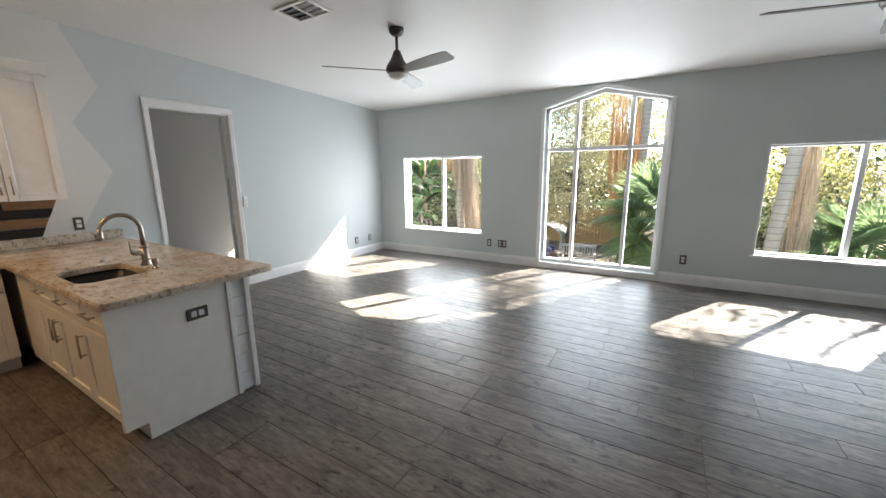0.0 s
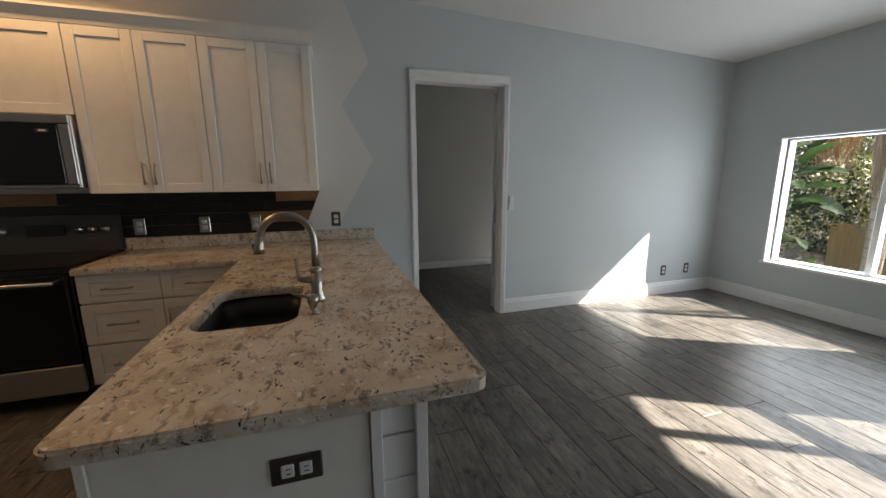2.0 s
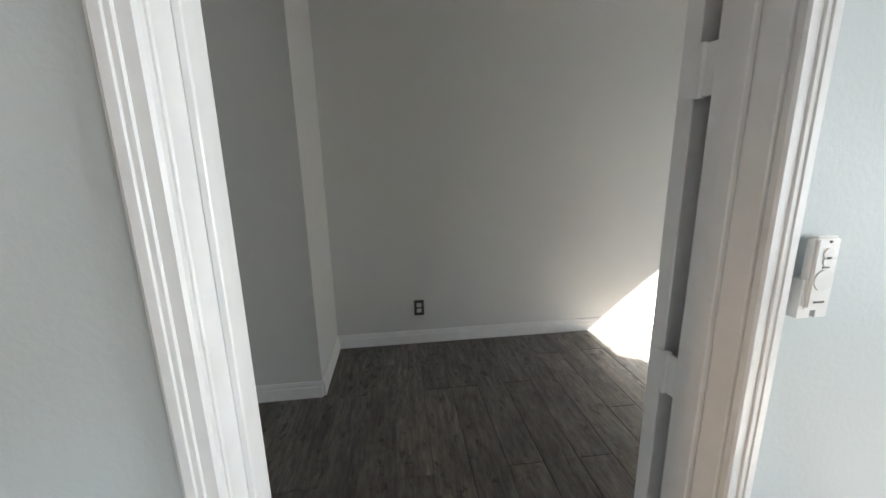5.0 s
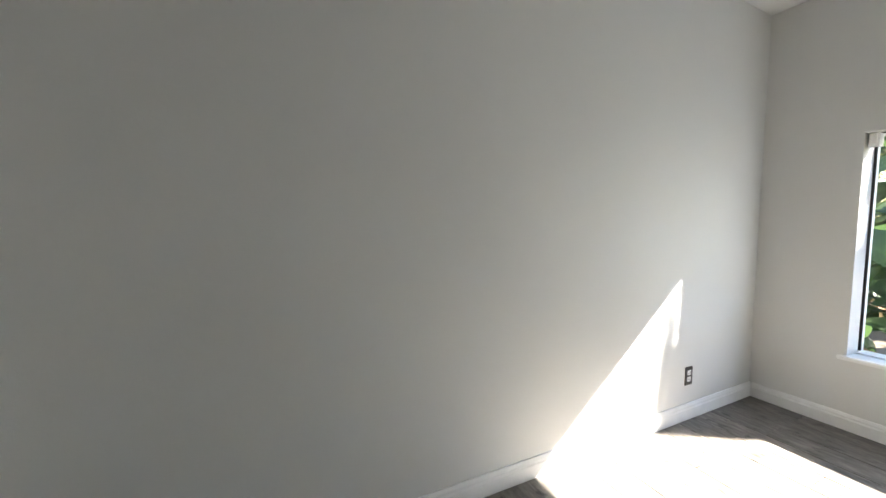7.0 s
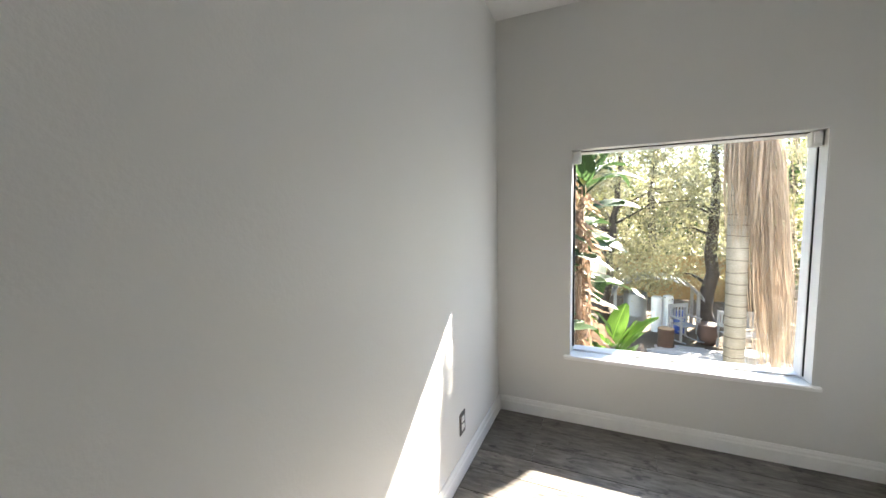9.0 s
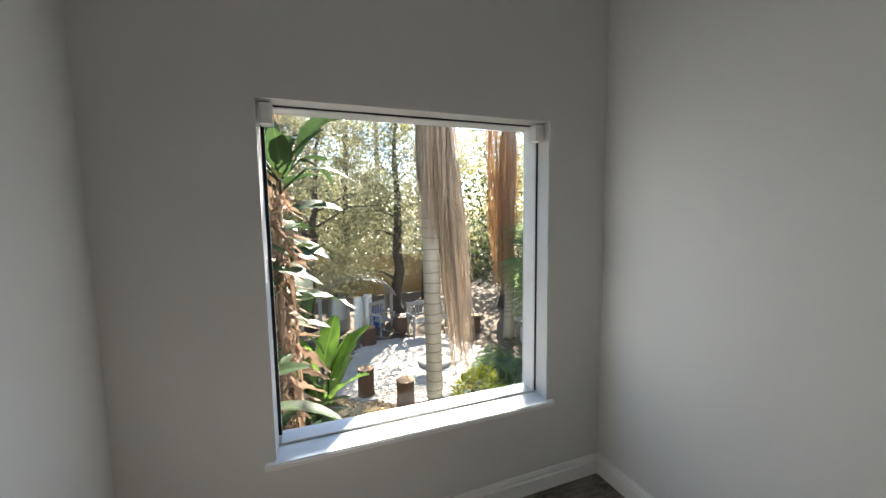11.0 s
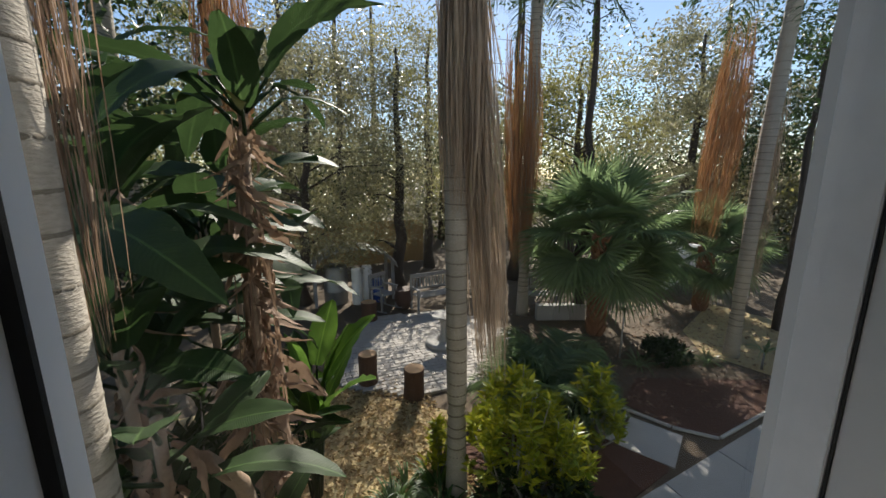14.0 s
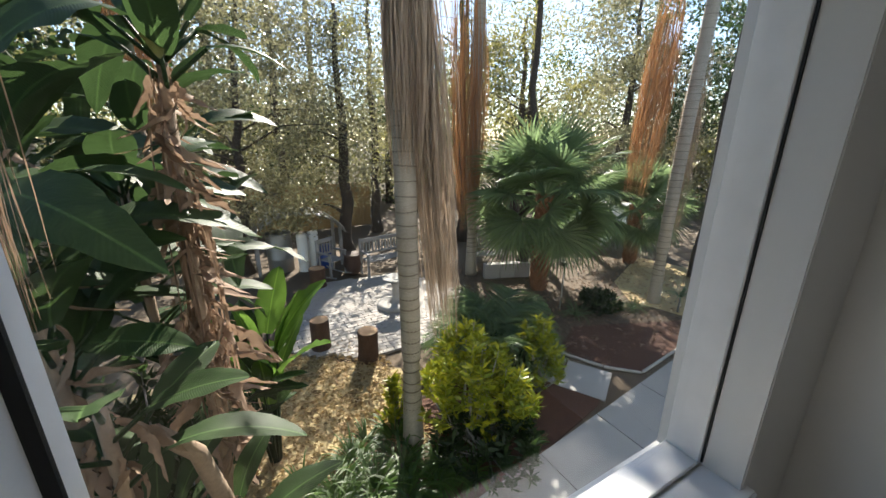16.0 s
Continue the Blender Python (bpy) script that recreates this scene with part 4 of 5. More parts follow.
def arrays_mesh(name, verts, faces, material):
    me = bpy.data.meshes.new(name)
    n, k = len(faces), faces.shape[1]
    me.vertices.add(len(verts))
    me.vertices.foreach_set("co", verts.astype(np.float32).ravel())
    me.loops.add(n * k)
    me.loops.foreach_set("vertex_index", faces.astype(np.int32).ravel())
    me.polygons.add(n)
    me.polygons.foreach_set("loop_start", np.arange(0, n * k, k, dtype=np.int32))
    me.polygons.foreach_set("loop_total", np.full(n, k, dtype=np.int32))
    me.update(calc_edges=True)
    me.materials.append(material)
    return me


def unit(v):
    return v / (np.linalg.norm(v, axis=-1, keepdims=True) + 1e-9)


def leaf_mesh(name, centers, length, width, material, droop=0.3, dirs=None):
    """Small pointed leaves, each a folded pair of triangles, at the given centers."""
    n = len(centers)
    d = unit(rg.normal(size=(n, 3)) + np.array((0, 0, -droop))) if dirs is None else unit(dirs)
    s = unit(np.cross(d, rg.normal(size=(n, 3))))
    up = np.cross(s, d)
    ln = length * rg.uniform(0.6, 1.3, (n, 1))
    w = width * rg.uniform(0.6, 1.2, (n, 1))
    a, b = centers - d * ln / 2, centers + d * ln / 2
    m = centers - d * ln * 0.05
    l_, r_ = m + s * w / 2 + up * w * 0.18, m - s * w / 2 + up * w * 0.18
    verts = np.stack([a, l_, b, r_], 1).reshape(-1, 3)
    base = np.arange(n)[:, None] * 4
    faces = np.concatenate([base + np.array((0, 2, 1)), base + np.array((0, 3, 2))], 1).reshape(-1, 3)
    return arrays_mesh(name, verts, faces, material)


def ribbon_mesh(name, paths, widths, material, side=None):
    """Narrow blades along paths (n, k, 3); widths (k,) or (n, k)."""
    n, k, _ = paths.shape
    if side is None:
        side = unit(rg.normal(size=(n, 3)) * np.array((1, 1, 0.2)))
    w = np.broadcast_to(widths, (n, k))[..., None] * 0.5
    verts = np.stack([paths - side[:, None] * w, paths + side[:, None] * w], 2).reshape(-1, 3)
    base = np.arange(n)[:, None] * (2 * k)
    step = np.arange(k - 1)[None] * 2
    q = (base + step)[..., None] + np.array((0, 1, 3, 2))
    return arrays_mesh(name, verts, q.reshape(-1, 4), material)


def slab(name, pts, z, thick, material, label, category):
    bm = prism(pts, "z", z - thick, z)
    return structure(name, bm, material, label, category)


# paths, beds, patio
slab("pine_straw_bed", [(-2.6, 2.9), (0.2, 2.9), (0.5, 4.4), (-0.2, 4.95), (-1.1, 5.8), (-3.2, 5.6)], G + 0.008, 0.1, STRAW, "golden pine straw and leaf litter bed", "ground")
slab("mulch_bed", [(0.1, 1.9), (2.5, 2.36), (2.75, 2.5), (2.45, 3.6), (0.3, 3.6)], G + 0.012, 0.1, MULCH, "dark red-brown mulch under the shrubs", "ground")
slab("mulch_bed", [(3.3, 2.86), (3.62, 2.5), (5.6, 2.68), (6.1, 3.1), (3.9, 4.05), (3.1, 3.6)], G + 0.014, 0.1, MULCH, "red-brown mulch bed beside the walk", "ground")
slab("lawn", [(6.2, 3.2), (9.5, 3.6), (9.0, 6.2), (6.6, 5.2), (5.9, 4.3)], G + 0.006, 0.1, STRAW, "dry yellow grass lit by the sun", "ground")
walkway = tagged(new("pavement"), "grey concrete garden walk of large slabs", "pavement", kind="structure")
for i in range(6):
    x0, x1 = 0.15 + i * 1.08, 0.15 + (i + 1) * 1.08 - 0.015
    y0a, y1a = 1.98 + 0.112 * x0, 1.98 + 0.112 * x1
    part("paving_slab", prism([(x0, 0.95), (x1, 0.95), (x1, y1a), (x0, y0a)], "z", G - 0.05, G + 0.03), CONCRETE, walkway)
for i in range(3):
    ox, oy = 2.62 - 0.33 * i, 2.36 + 0.6 * i
    part("paving_slab", prism([(ox, oy), (ox + 0.62, oy + 0.36), (ox + 0.3, oy + 0.92), (ox - 0.32, oy + 0.56)], "z", G - 0.05, G + 0.022 + 0.004 * i), CONCRETE, walkway)
for k, (xa, ya, xb, yb) in enumerate(((3.25, 2.88, 3.62, 2.5), (3.25, 2.9, 2.95, 3.5), (3.66, 2.5, 5.6, 2.7))):
    d = Vector((xb - xa, yb - ya, 0))
    bm = box(0, d.length, -0.018, 0.018, 0, 0.04, 0.006)
    e = tagged(part("bed_edging", bm, CONCRETE), "thin grey edging strip of the mulch bed", "edging")
    e.matrix_basis = Matrix.Translation((xa, ya, G + 0.014)) @ Matrix.Rotation(math.atan2(d.y, d.x), 4, "Z")

PATIO = [(-1.15, 5.95), (-0.15, 4.98), (1.5, 4.75), (2.95, 6.15), (2.2, 8.3), (-0.05, 8.5)]
patio = slab("patio", PATIO, G + 0.01, 0.1, EARTH, "pale brick garden patio in sun and shade", "patio")


def inside(x, y, poly):
    c = False
    for (x0, y0), (x1, y1) in zip(poly, poly[1:] + poly[:1]):
        if (y0 > y) != (y1 > y) and x < (x1 - x0) * (y - y0) / (y1 - y0) + x0:
            c = not c
    return c


brick_mesh = mesh_of("brick", box(-0.097, 0.097, -0.047, 0.047, 0, 0.05, 0.006), PAVER)
rb = random.Random(3)
bricks, rest_b = 0, bmesh.new()
for j in range(40):
    for i in range(24):
        x, y = -1.3 + i * 0.2 + (0.1 if j % 2 else 0), 4.72 + j * 0.1
        if inside(x, y, PATIO):
            z = G + 0.0 + rb.uniform(-0.004, 0.004)
            if bricks < 290:
                o = part("brick", brick_mesh, None, patio)
                o.matrix_basis = pose(x, y, z, rb.uniform(-1, 1), rb.uniform(-1, 1), rb.uniform(-2, 2))
                bricks += 1
            else:
                box(x - 0.097, x + 0.097, y - 0.047, y + 0.047, z, z + 0.05, bm=rest_b)
tagged(part("brick", rest_b, PAVER, patio), kind="stuff")


def log_stool(x, y, h, r, tilt, label):
    s = thing("log_stool", label, "log stool", pose(x, y, G, tilt, 0, 20), "log stools")
    bm = lathe([(r * 1.08, 0.0), (r, 0.1), (r * 0.97, h * 0.5), (r, h - 0.015), (r * 0.96, h)], 18)
    for v in bm.verts:
        f = 1 + 0.05 * noise.noise(v.co * 9 + Vector((x, y, 0)))
        v.co.x *= f
        v.co.y *= f
    part("bark", bm, LOG_BARK, s)
    part("sawn_top", lathe([(0.0, h + 0.003), (r * 0.9, h + 0.002), (r * 0.97, h - 0.004)], 18), LOG_END, s, "pale sawn log end")


log_stool(-0.46, 5.55, 0.56, 0.155, 0, "upright sawn log stool at the patio edge")
log_stool(0.14, 4.9, 0.52, 0.16, 2, "dark upright log stool beside the patio")
log_stool(0.05, 8.35, 0.5, 0.19, 0, "dark log stool beside the rocking chair")
log_stool(3.15, 8.3, 0.5, 0.16, 0, "short log stool under the trees")


# ---- trees and palms ----
def palm_trunk(parent, x, y, z1, r, lean=(0, 0), step=0.125, z0=G):
    n = int((z1 - z0) / 0.12)
    pts, rad = [], []
    for i in range(n + 1):
        f = i / n
        pts.append((x + lean[0] * f * f, y + lean[1] * f * f, z0 + (z1 - z0) * f))
        rad.append(r * (1.18 - 0.4 * min(1, f * 6)) if f < 0.16 else r)
    part("trunk", tube(pts, rad, 16), PALM_BARK, parent, "", True)
    zr = z0 + 0.25
    k = 0
    while zr < z1 - 0.05 and k < 60:
        f = (zr - z0) / (z1 - z0)
        o = part("leaf_scar", lathe([(r * 0.985, -0.009), (r * 1.016, -0.003), (r * 1.012, 0.006), (r * 0.98, 0.011)], 16), PALM_RING, parent, "", True)
        o.matrix_basis = pose(x + lean[0] * f * f, y + lean[1] * f * f, zr, rb.uniform(-5, 5), rb.uniform(-5, 5), rb.uniform(0, 360))
        zr += step * rb.uniform(0.8, 1.2)
        k += 1


def dead_strands(center, top, bottom, spread0, spread1, n, material, drift=(0, 0), width=0.011, ring=False):
    """Dry leaflets that hang in a bundle, widening downwards."""
    k = 7
    f = np.linspace(0, 1, k)[None, :, None]
    ang = rg.uniform(0, 2 * np.pi, n)
    rad = np.sqrt(rg.uniform(0.0 if not ring else 0.7, 1 if not ring else 1.25, n))
    off = np.stack([np.cos(ang), np.sin(ang), np.zeros(n)], 1) * rad[:, None]
    start = np.array([center[0], center[1], top]) + off * spread0 + np.stack([np.zeros(n), np.zeros(n), rg.uniform(-0.75, 0.0, n) * (top - bottom) * 0.55], 1)
    end = np.array([center[0] + drift[0], center[1] + drift[1], bottom]) + off * spread1 + np.stack([np.zeros(n), np.zeros(n), rg.exponential(0.22, n) * (top - bottom)], 1)
    end[:, 2] = np.minimum(end[:, 2], start[:, 2] - 0.25)
    paths = start[:, None] * (1 - f) + end[:, None] * f
    paths = paths + off[:, None] * np.sin(np.pi * f) * spread1 * 0.45 + np.cumsum(rg.normal(size=(n, k, 3)) * 0.012, 1) * np.array((1, 1, 0.3))
    return ribbon_mesh("dead_leaflets", paths, np.array((0.7, 1, 1, 1, 0.9, 0.7, 0.25)) * width, material)


def pinnate_frond(length, droop, material, name="frond"):
    """An arching feather frond along +x, its leaflets hanging to both sides."""
    t = np.linspace(0, 1, 46)
    spine = np.stack([length * t * (1 - 0.25 * t), 0 * t, length * (0.35 * t - droop * t * t)], 1)
    paths = []
    for i in range(5, 46):
        for s in (-1, 1):
            for rep in range(2):
                ln = 0.55 * math.sin(math.pi * min(1, 0.15 + 0.85 * t[i])) * rg.uniform(0.7, 1.1) + 0.12
                f = np.linspace(0, 1, 4)[:, None]
                d = np.array((0.45, s * rg.uniform(0.6, 1.0), rg.uniform(-0.2, 0.35)))
                paths.append(spine[i] + d * ln * f + np.array((0, 0, -0.55 * ln)) * f * f)
    me = ribbon_mesh(name, np.array(paths), np.array((0.022, 0.026, 0.018, 0.004)), material)
    return me, spine


QUEEN_FROND = [pinnate_frond(2.3, dr, DARK_LEAF)[0] for dr in (0.55, 0.8, 1.1)]


def queen_palm(x, y, top, r, label, lean=(0, 0), fronds=9):
    p = thing("palm_tree", label, "palm tree")
    palm_trunk(p, x, y, top, r, lean)
    for i in range(fronds):
        o = part("frond", QUEEN_FROND[i % 3], None, p)
        o.matrix_basis = pose(x + lean[0], y + lean[1], top - 0.1, 0, rb.uniform(-25, 5), 360 / fronds * i + rb.uniform(-15, 15))
    return p


main_palm = queen_palm(0.06, 3.0, 5.3, 0.105, "queen palm with ringed grey trunk and dry skirt", (-0.12, 0.05))
part("dead_frond", dead_strands((0.07, 2.99), 3.9, 0.85, 0.115, 0.135, 460, DEAD, (0.03, 0), 0.013, True), None, main_palm, "dry tan frond strands hugging the trunk")
part("dead_frond", dead_strands((0.17, 2.97), 3.3, -0.95, 0.08, 0.15, 300, DEAD, (0.27, 0.0), 0.009), None, main_palm, "dry tan frond hanging beside the trunk")
near_palm = queen_palm(-2.07, 1.14, 4.6, 0.11, "grey palm trunk close by the bedroom window", (0, 0), 7)
part("dead_frond", dead_strands((-2.06, 1.27), 3.4, 0.6, 0.1, 0.09, 170, PALE_DEAD, (0.04, 0), 0.006), None, near_palm, "brown dry frond hanging down")
right_palm = queen_palm(6.3, 4.0, 5.2, 0.12, "tall palm with long orange dead fronds", (0.7, 0.2))
part("dead_frond", dead_strands((6.0, 4.4), 3.9, 0.0, 0.2, 0.22, 260, ORANGE_DEAD, (-0.3, 0), 0.01), None, right_palm, "orange dead frond hanging down")
part("dead_frond", dead_strands((6.72, 4.12), 3.2, -1.0, 0.13, 0.16, 150, DEAD, (0.0, 0), 0.009), None, right_palm, "tan dead frond along the trunk")
mid_palm = queen_palm(3.75, 7.4, 5.6, 0.13, "palm with orange dry fronds behind the patio", (0.1, 0))
part("dead_frond", dead_strands((3.3, 7.0), 4.4, -0.9, 0.4, 0.22, 230, ORANGE_DEAD, (0.05, 0), 0.012), None, mid_palm, "long orange dead frond")
far_palm = queen_palm(-3.6, 6.4, 5.0, 0.12, "palm with orange dead fronds among the trees", (0, 0), 8)
part("dead_frond", dead_strands((-2.2, 6.2), 4.6, 1.2, 0.3, 0.3, 300, ORANGE_DEAD), None, far_palm, "orange dead frond")


def fan_leaf_mesh(seed):
    """A fan of stiff blades on a stalk along +x."""
    r = np.random.RandomState(seed)
    paths = []
    n = 46
    for i in range(n):
        a = (i / (n - 1) - 0.5) * radians(250)
        ln = 0.62 * (0.72 + 0.28 * math.cos(a * 0.7)) * r.uniform(0.92, 1.05)
        f = np.linspace(0, 1, 5)[:, None]
        d = np.array((math.cos(a), math.sin(a), 0.12 * abs(math.sin(a))))
        p = np.array((0.62, 0, 0)) + d * ln * f + np.array((0, 0, -0.28 * ln)) * f ** 3
        paths.append(p)
    stalk = np.stack([np.linspace(0, 0.64, 5), 0 * np.linspace(0, 1, 5), 0.06 * np.sin(np.linspace(0, 3.1, 5))], 1)
    paths = np.array(paths)
    side = unit(np.cross(paths[:, -1] - paths[:, 0], np.array((0, 0, 1.0))) + np.array((0, 0, 0.35)) * (np.arange(n) % 2 * 2 - 1)[:, None])
    paths = np.concatenate([paths, stalk[None], stalk[None]])
    side = np.concatenate([side, [(0, 1, 0)], [(0, 0, 1)]])
    return ribbon_mesh("fan_leaf", paths, np.array((0.012, 0.034, 0.036, 0.022, 0.003)), FAN_LEAF, side)


FANS = [fan_leaf_mesh(s) for s in (1, 2, 3)]


def fan_palm(x, y, trunk_top, r, leaves, size, label):
    p = thing("fan_palm", label, "palm tree", pose(x, y, G))
    h = trunk_top - G
    part("trunk", tube([(0, 0, 0), (0, 0, h * 0.5), (0.02, 0, h)], [r, r * 0.9, r], 14), BOOT, p, "", True)
    boot = prism([(-0.055, 0), (0.055, 0), (0.03, 0.16), (0, 0.2), (-0.03, 0.16)], "y", -0.012, 0.02)
    bmesh.ops.rotate(boot, verts=boot.verts[:], cent=(0, 0, 0), matrix=Matrix.Rotation(radians(-20), 3, "X"))
    boot_me = mesh_of("boot", boot, BOOT)
    k = 0
    rows_n = int(h / 0.1)
    for j in range(rows_n):
        for i in range(7):
            a = 2 * math.pi * (i + 0.5 * (j % 2)) / 7
            o = part("boot", boot_me, None, p)
            o.matrix_basis = Matrix.Translation((r * 0.93 * math.cos(a), r * 0.93 * math.sin(a), j * 0.1)) @ Matrix.Rotation(a + math.pi / 2 + math.pi, 4, "Z")
    for i in range(leaves):
        f = (i + 0.5) / leaves
        tilt = -75 + 125 * f + rb.uniform(-8, 8)
        o = part("fan_leaf", FANS[i % 3], None, p)
        o.matrix_basis = Matrix.Translation((0, 0, h)) @ Matrix.Rotation(2.39996 * i, 4, "Z") @ Matrix.Rotation(radians(tilt), 4, "Y") @ Matrix.Rotation(radians(rb.uniform(-65, 65)), 4, "X") @ Matrix.Diagonal((size, size, size, 1))
    return p


fan_palm(4.62, 5.8, 0.0, 0.15, 32, 1.6, "sabal palm with red-brown booted trunk and green fans")
fan_palm(8.3, 6.0, -0.6, 0.13, 22, 1.3, "dark green fan palm by the lawn")


def tree(x, y, height, radius, crown_bottom, crown_r, material, leaves, leaf, label, trunk=BARK, lean=(0.0, 0.0), clusters=46, sigma=0.34, seed=1, limbs=12):
    t = thing("tree", label, "tree", pose(x, y, G))
    r = np.random.RandomState(seed)
    n = 12
    pts = [(lean[0] * (i / n) ** 1.3 + 0.05 * r.normal(), lean[1] * (i / n) ** 1.3 + 0.05 * r.normal(), height * i / n) for i in range(n + 1)]
    part("trunk", tube(pts, [radius * (1.3 if i == 0 else 1.0 - 0.8 * i / n) for i in range(n + 1)], 12), trunk, t, "", True)
    ang, u = r.uniform(0, 2 * np.pi, clusters), r.uniform(0, 1, clusters)
    rr = crown_r * np.sqrt(r.uniform(0.05, 1, clusters)) * (0.55 + 0.45 * np.sin(np.pi * np.clip(u, 0.08, 0.95)))
    cz = crown_bottom + (height * 1.04 - crown_bottom) * u
    fx = np.interp(cz, [0, height], [0, 1])
    c = np.stack([rr * np.cos(ang) + lean[0] * fx ** 1.3, rr * np.sin(ang) + lean[1] * fx ** 1.3, cz], 1)
    for i in range(min(limbs, clusters)):
        f = max(0.15, min(0.92, (c[i, 2] - 0.25 * np.hypot(*c[i, :2])) / height))
        k = f * n
        b = Vector(pts[int(k)]).lerp(Vector(pts[min(n, int(k) + 1)]), k - int(k))
        e = Vector(c[i])
        mid = b.lerp(e, 0.5) + Vector((0, 0, 0.12 * (e - b).length))
        part("limb", tube([b, mid, e], [radius * 0.35 * (1.1 - f), radius * 0.2 * (1.1 - f), 0.008], 7), trunk, t, "", True)
    which = r.randint(0, clusters, leaves)
    pos = c[which] + r.normal(size=(leaves, 3)) * sigma * np.array((1.25, 1.25, 0.75)) * r.uniform(0.5, 1.4, (clusters, 1))[which]
    tagged(part("crown", leaf_mesh("crown", pos, leaf, leaf * 0.55, material), None, t), kind="stuff")
    return t


tree(-1.45, 10.3, 6.4, 0.16, 1.35, 2.5, OAK, 30000, 0.075, "small-leaved olive oak with low crown", seed=1, lean=(0.6, -0.4))
tree(1.35, 10.2, 6.8, 0.2, 1.45, 1.9, OAK, 20000, 0.075, "olive-leaved oak behind the bench", seed=2)
tree(-3.4, 12.5, 9.5, 0.2, 3.5, 2.3, YELLOW_LEAF, 17000, 0.095, "tall thin tree with yellowing leaves", seed=3)
tree(3.2, 13.0, 8.5, 0.18, 3.0, 2.2, YELLOW_LEAF, 8000, 0.1, "yellow-green tree in the backlight", seed=4)
tree(5.3, 10.4, 9.5, 0.2, 4.4, 1.6, YELLOW_LEAF, 1500, 0.1, "dark straight trunk with thin high leaves", seed=5, clusters=30)
tree(4.95, 6.75, 9.0, 0.13, 6.3, 1.2, DARK_LEAF, 900, 0.1, "dark straight pine trunk behind the fan palm", seed=6, clusters=20, limbs=8)
tree(8.2, 11.0, 7.5, 0.2, 2.6, 2.4, YELLOW_LEAF, 13000, 0.1, "bright yellow-green tree beyond the lawn", seed=7)
tree(11.5, 9.0, 8.0, 0.22, 2.2, 2.6, OAK, 18000, 0.1, "bare-limbed grey tree beyond the lawn", seed=8)
tree(-6.5, 9.5, 8.0, 0.2, 2.0, 2.6, DARK_LEAF, 11000, 0.13, "dense dark tree beside the house", seed=9)
tree(8.6, 4.4, 8.5, 0.1, 4.6, 1.7, DARK_LEAF, 2600, 0.12, "dark leaning tree beside the lawn", seed=10, lean=(0.9, 0.4))
tree(14.5, 6.0, 8.0, 0.22, 1.5, 2.8, DARK_LEAF, 11000, 0.14, "dark green tree at the garden's side", seed=11)
tree(0.4, 16.0, 11.5, 0.2, 4.5, 2.4, OAK, 5000, 0.15, "tall pine-like tree beyond the fence", seed=12)
tree(-1.6, 15.0, 12.0, 0.17, 6.0, 1.9, DARK_LEAF, 2500, 0.14, "tall dark pine trunk beyond the fence", seed=13)
tree(-4.2, 5.2, 6.0, 0.14, 2.0, 1.5, DARK_LEAF, 5000, 0.12, "dark shrubby tree beside the banana plants", seed=14)

woods = []
for _ in range(620):
    a = rg.uniform(-1.25, 1.35)
    d = rg.uniform(17, 32)
    woods.append((d * math.sin(a) + 1.5, d * math.cos(a) * 0.95 + 1.0, G + abs(rg.normal()) * 3.8 + 0.3))
woods = np.array(woods)
for count_, mat_, leaf_, words in ((95000, OAK, 0.22, "dense olive woods behind the garden"), (60000, DARK_LEAF, 0.25, "dark green woods behind the garden"), (45000, YELLOW_LEAF, 0.2, "yellow-green woods behind the garden")):
    pick = woods[rg.randint(0, len(woods), len(woods) // 2)]
    pos = pick[rg.randint(0, len(pick), count_)] + rg.normal(size=(count_, 3)) * np.array((0.9, 0.9, 0.65))
    pos[:, 2] = np.maximum(pos[:, 2], G + 0.02)
    tagged(part("far_woods", leaf_mesh("far_woods", pos, leaf_, leaf_ * 0.6, mat_), None), words, "woods", kind="stuff")
for x, y in ((-8, 19), (-4.5, 21), (2.5, 20), (6, 19), (9.5, 17), (13, 16), (17, 12), (-12, 15)):
    tr = thing("pine_tree", "bare dark pine trunk among far woods", "tree", pose(x, y, G), "far pine trunks")
    part("trunk", tube([(0, 0, 0), (0.1, 0, 5), (0.15, 0.1, 12)], [0.2, 0.16, 0.06], 10), BARK, tr, "", True)

fence = thing("fence", "amber wooden board fence behind the garden", "fence", pose(-6, 14.2, G))
board_me = mesh_of("board", box(0.0, 0.14, -0.012, 0.012, 0.05, 1.75, 0.004), FENCE)
for i in range(64):
    o = part("board", board_me, None, fence)
    o.location = (i * 0.146, rb.uniform(-0.004, 0.004), rb.uniform(-0.01, 0.01))
for z in (0.4, 1.4):
    part("rail", box(0, 9.35, 0.014, 0.06, z, z + 0.09, 0.004), FENCE, fence)


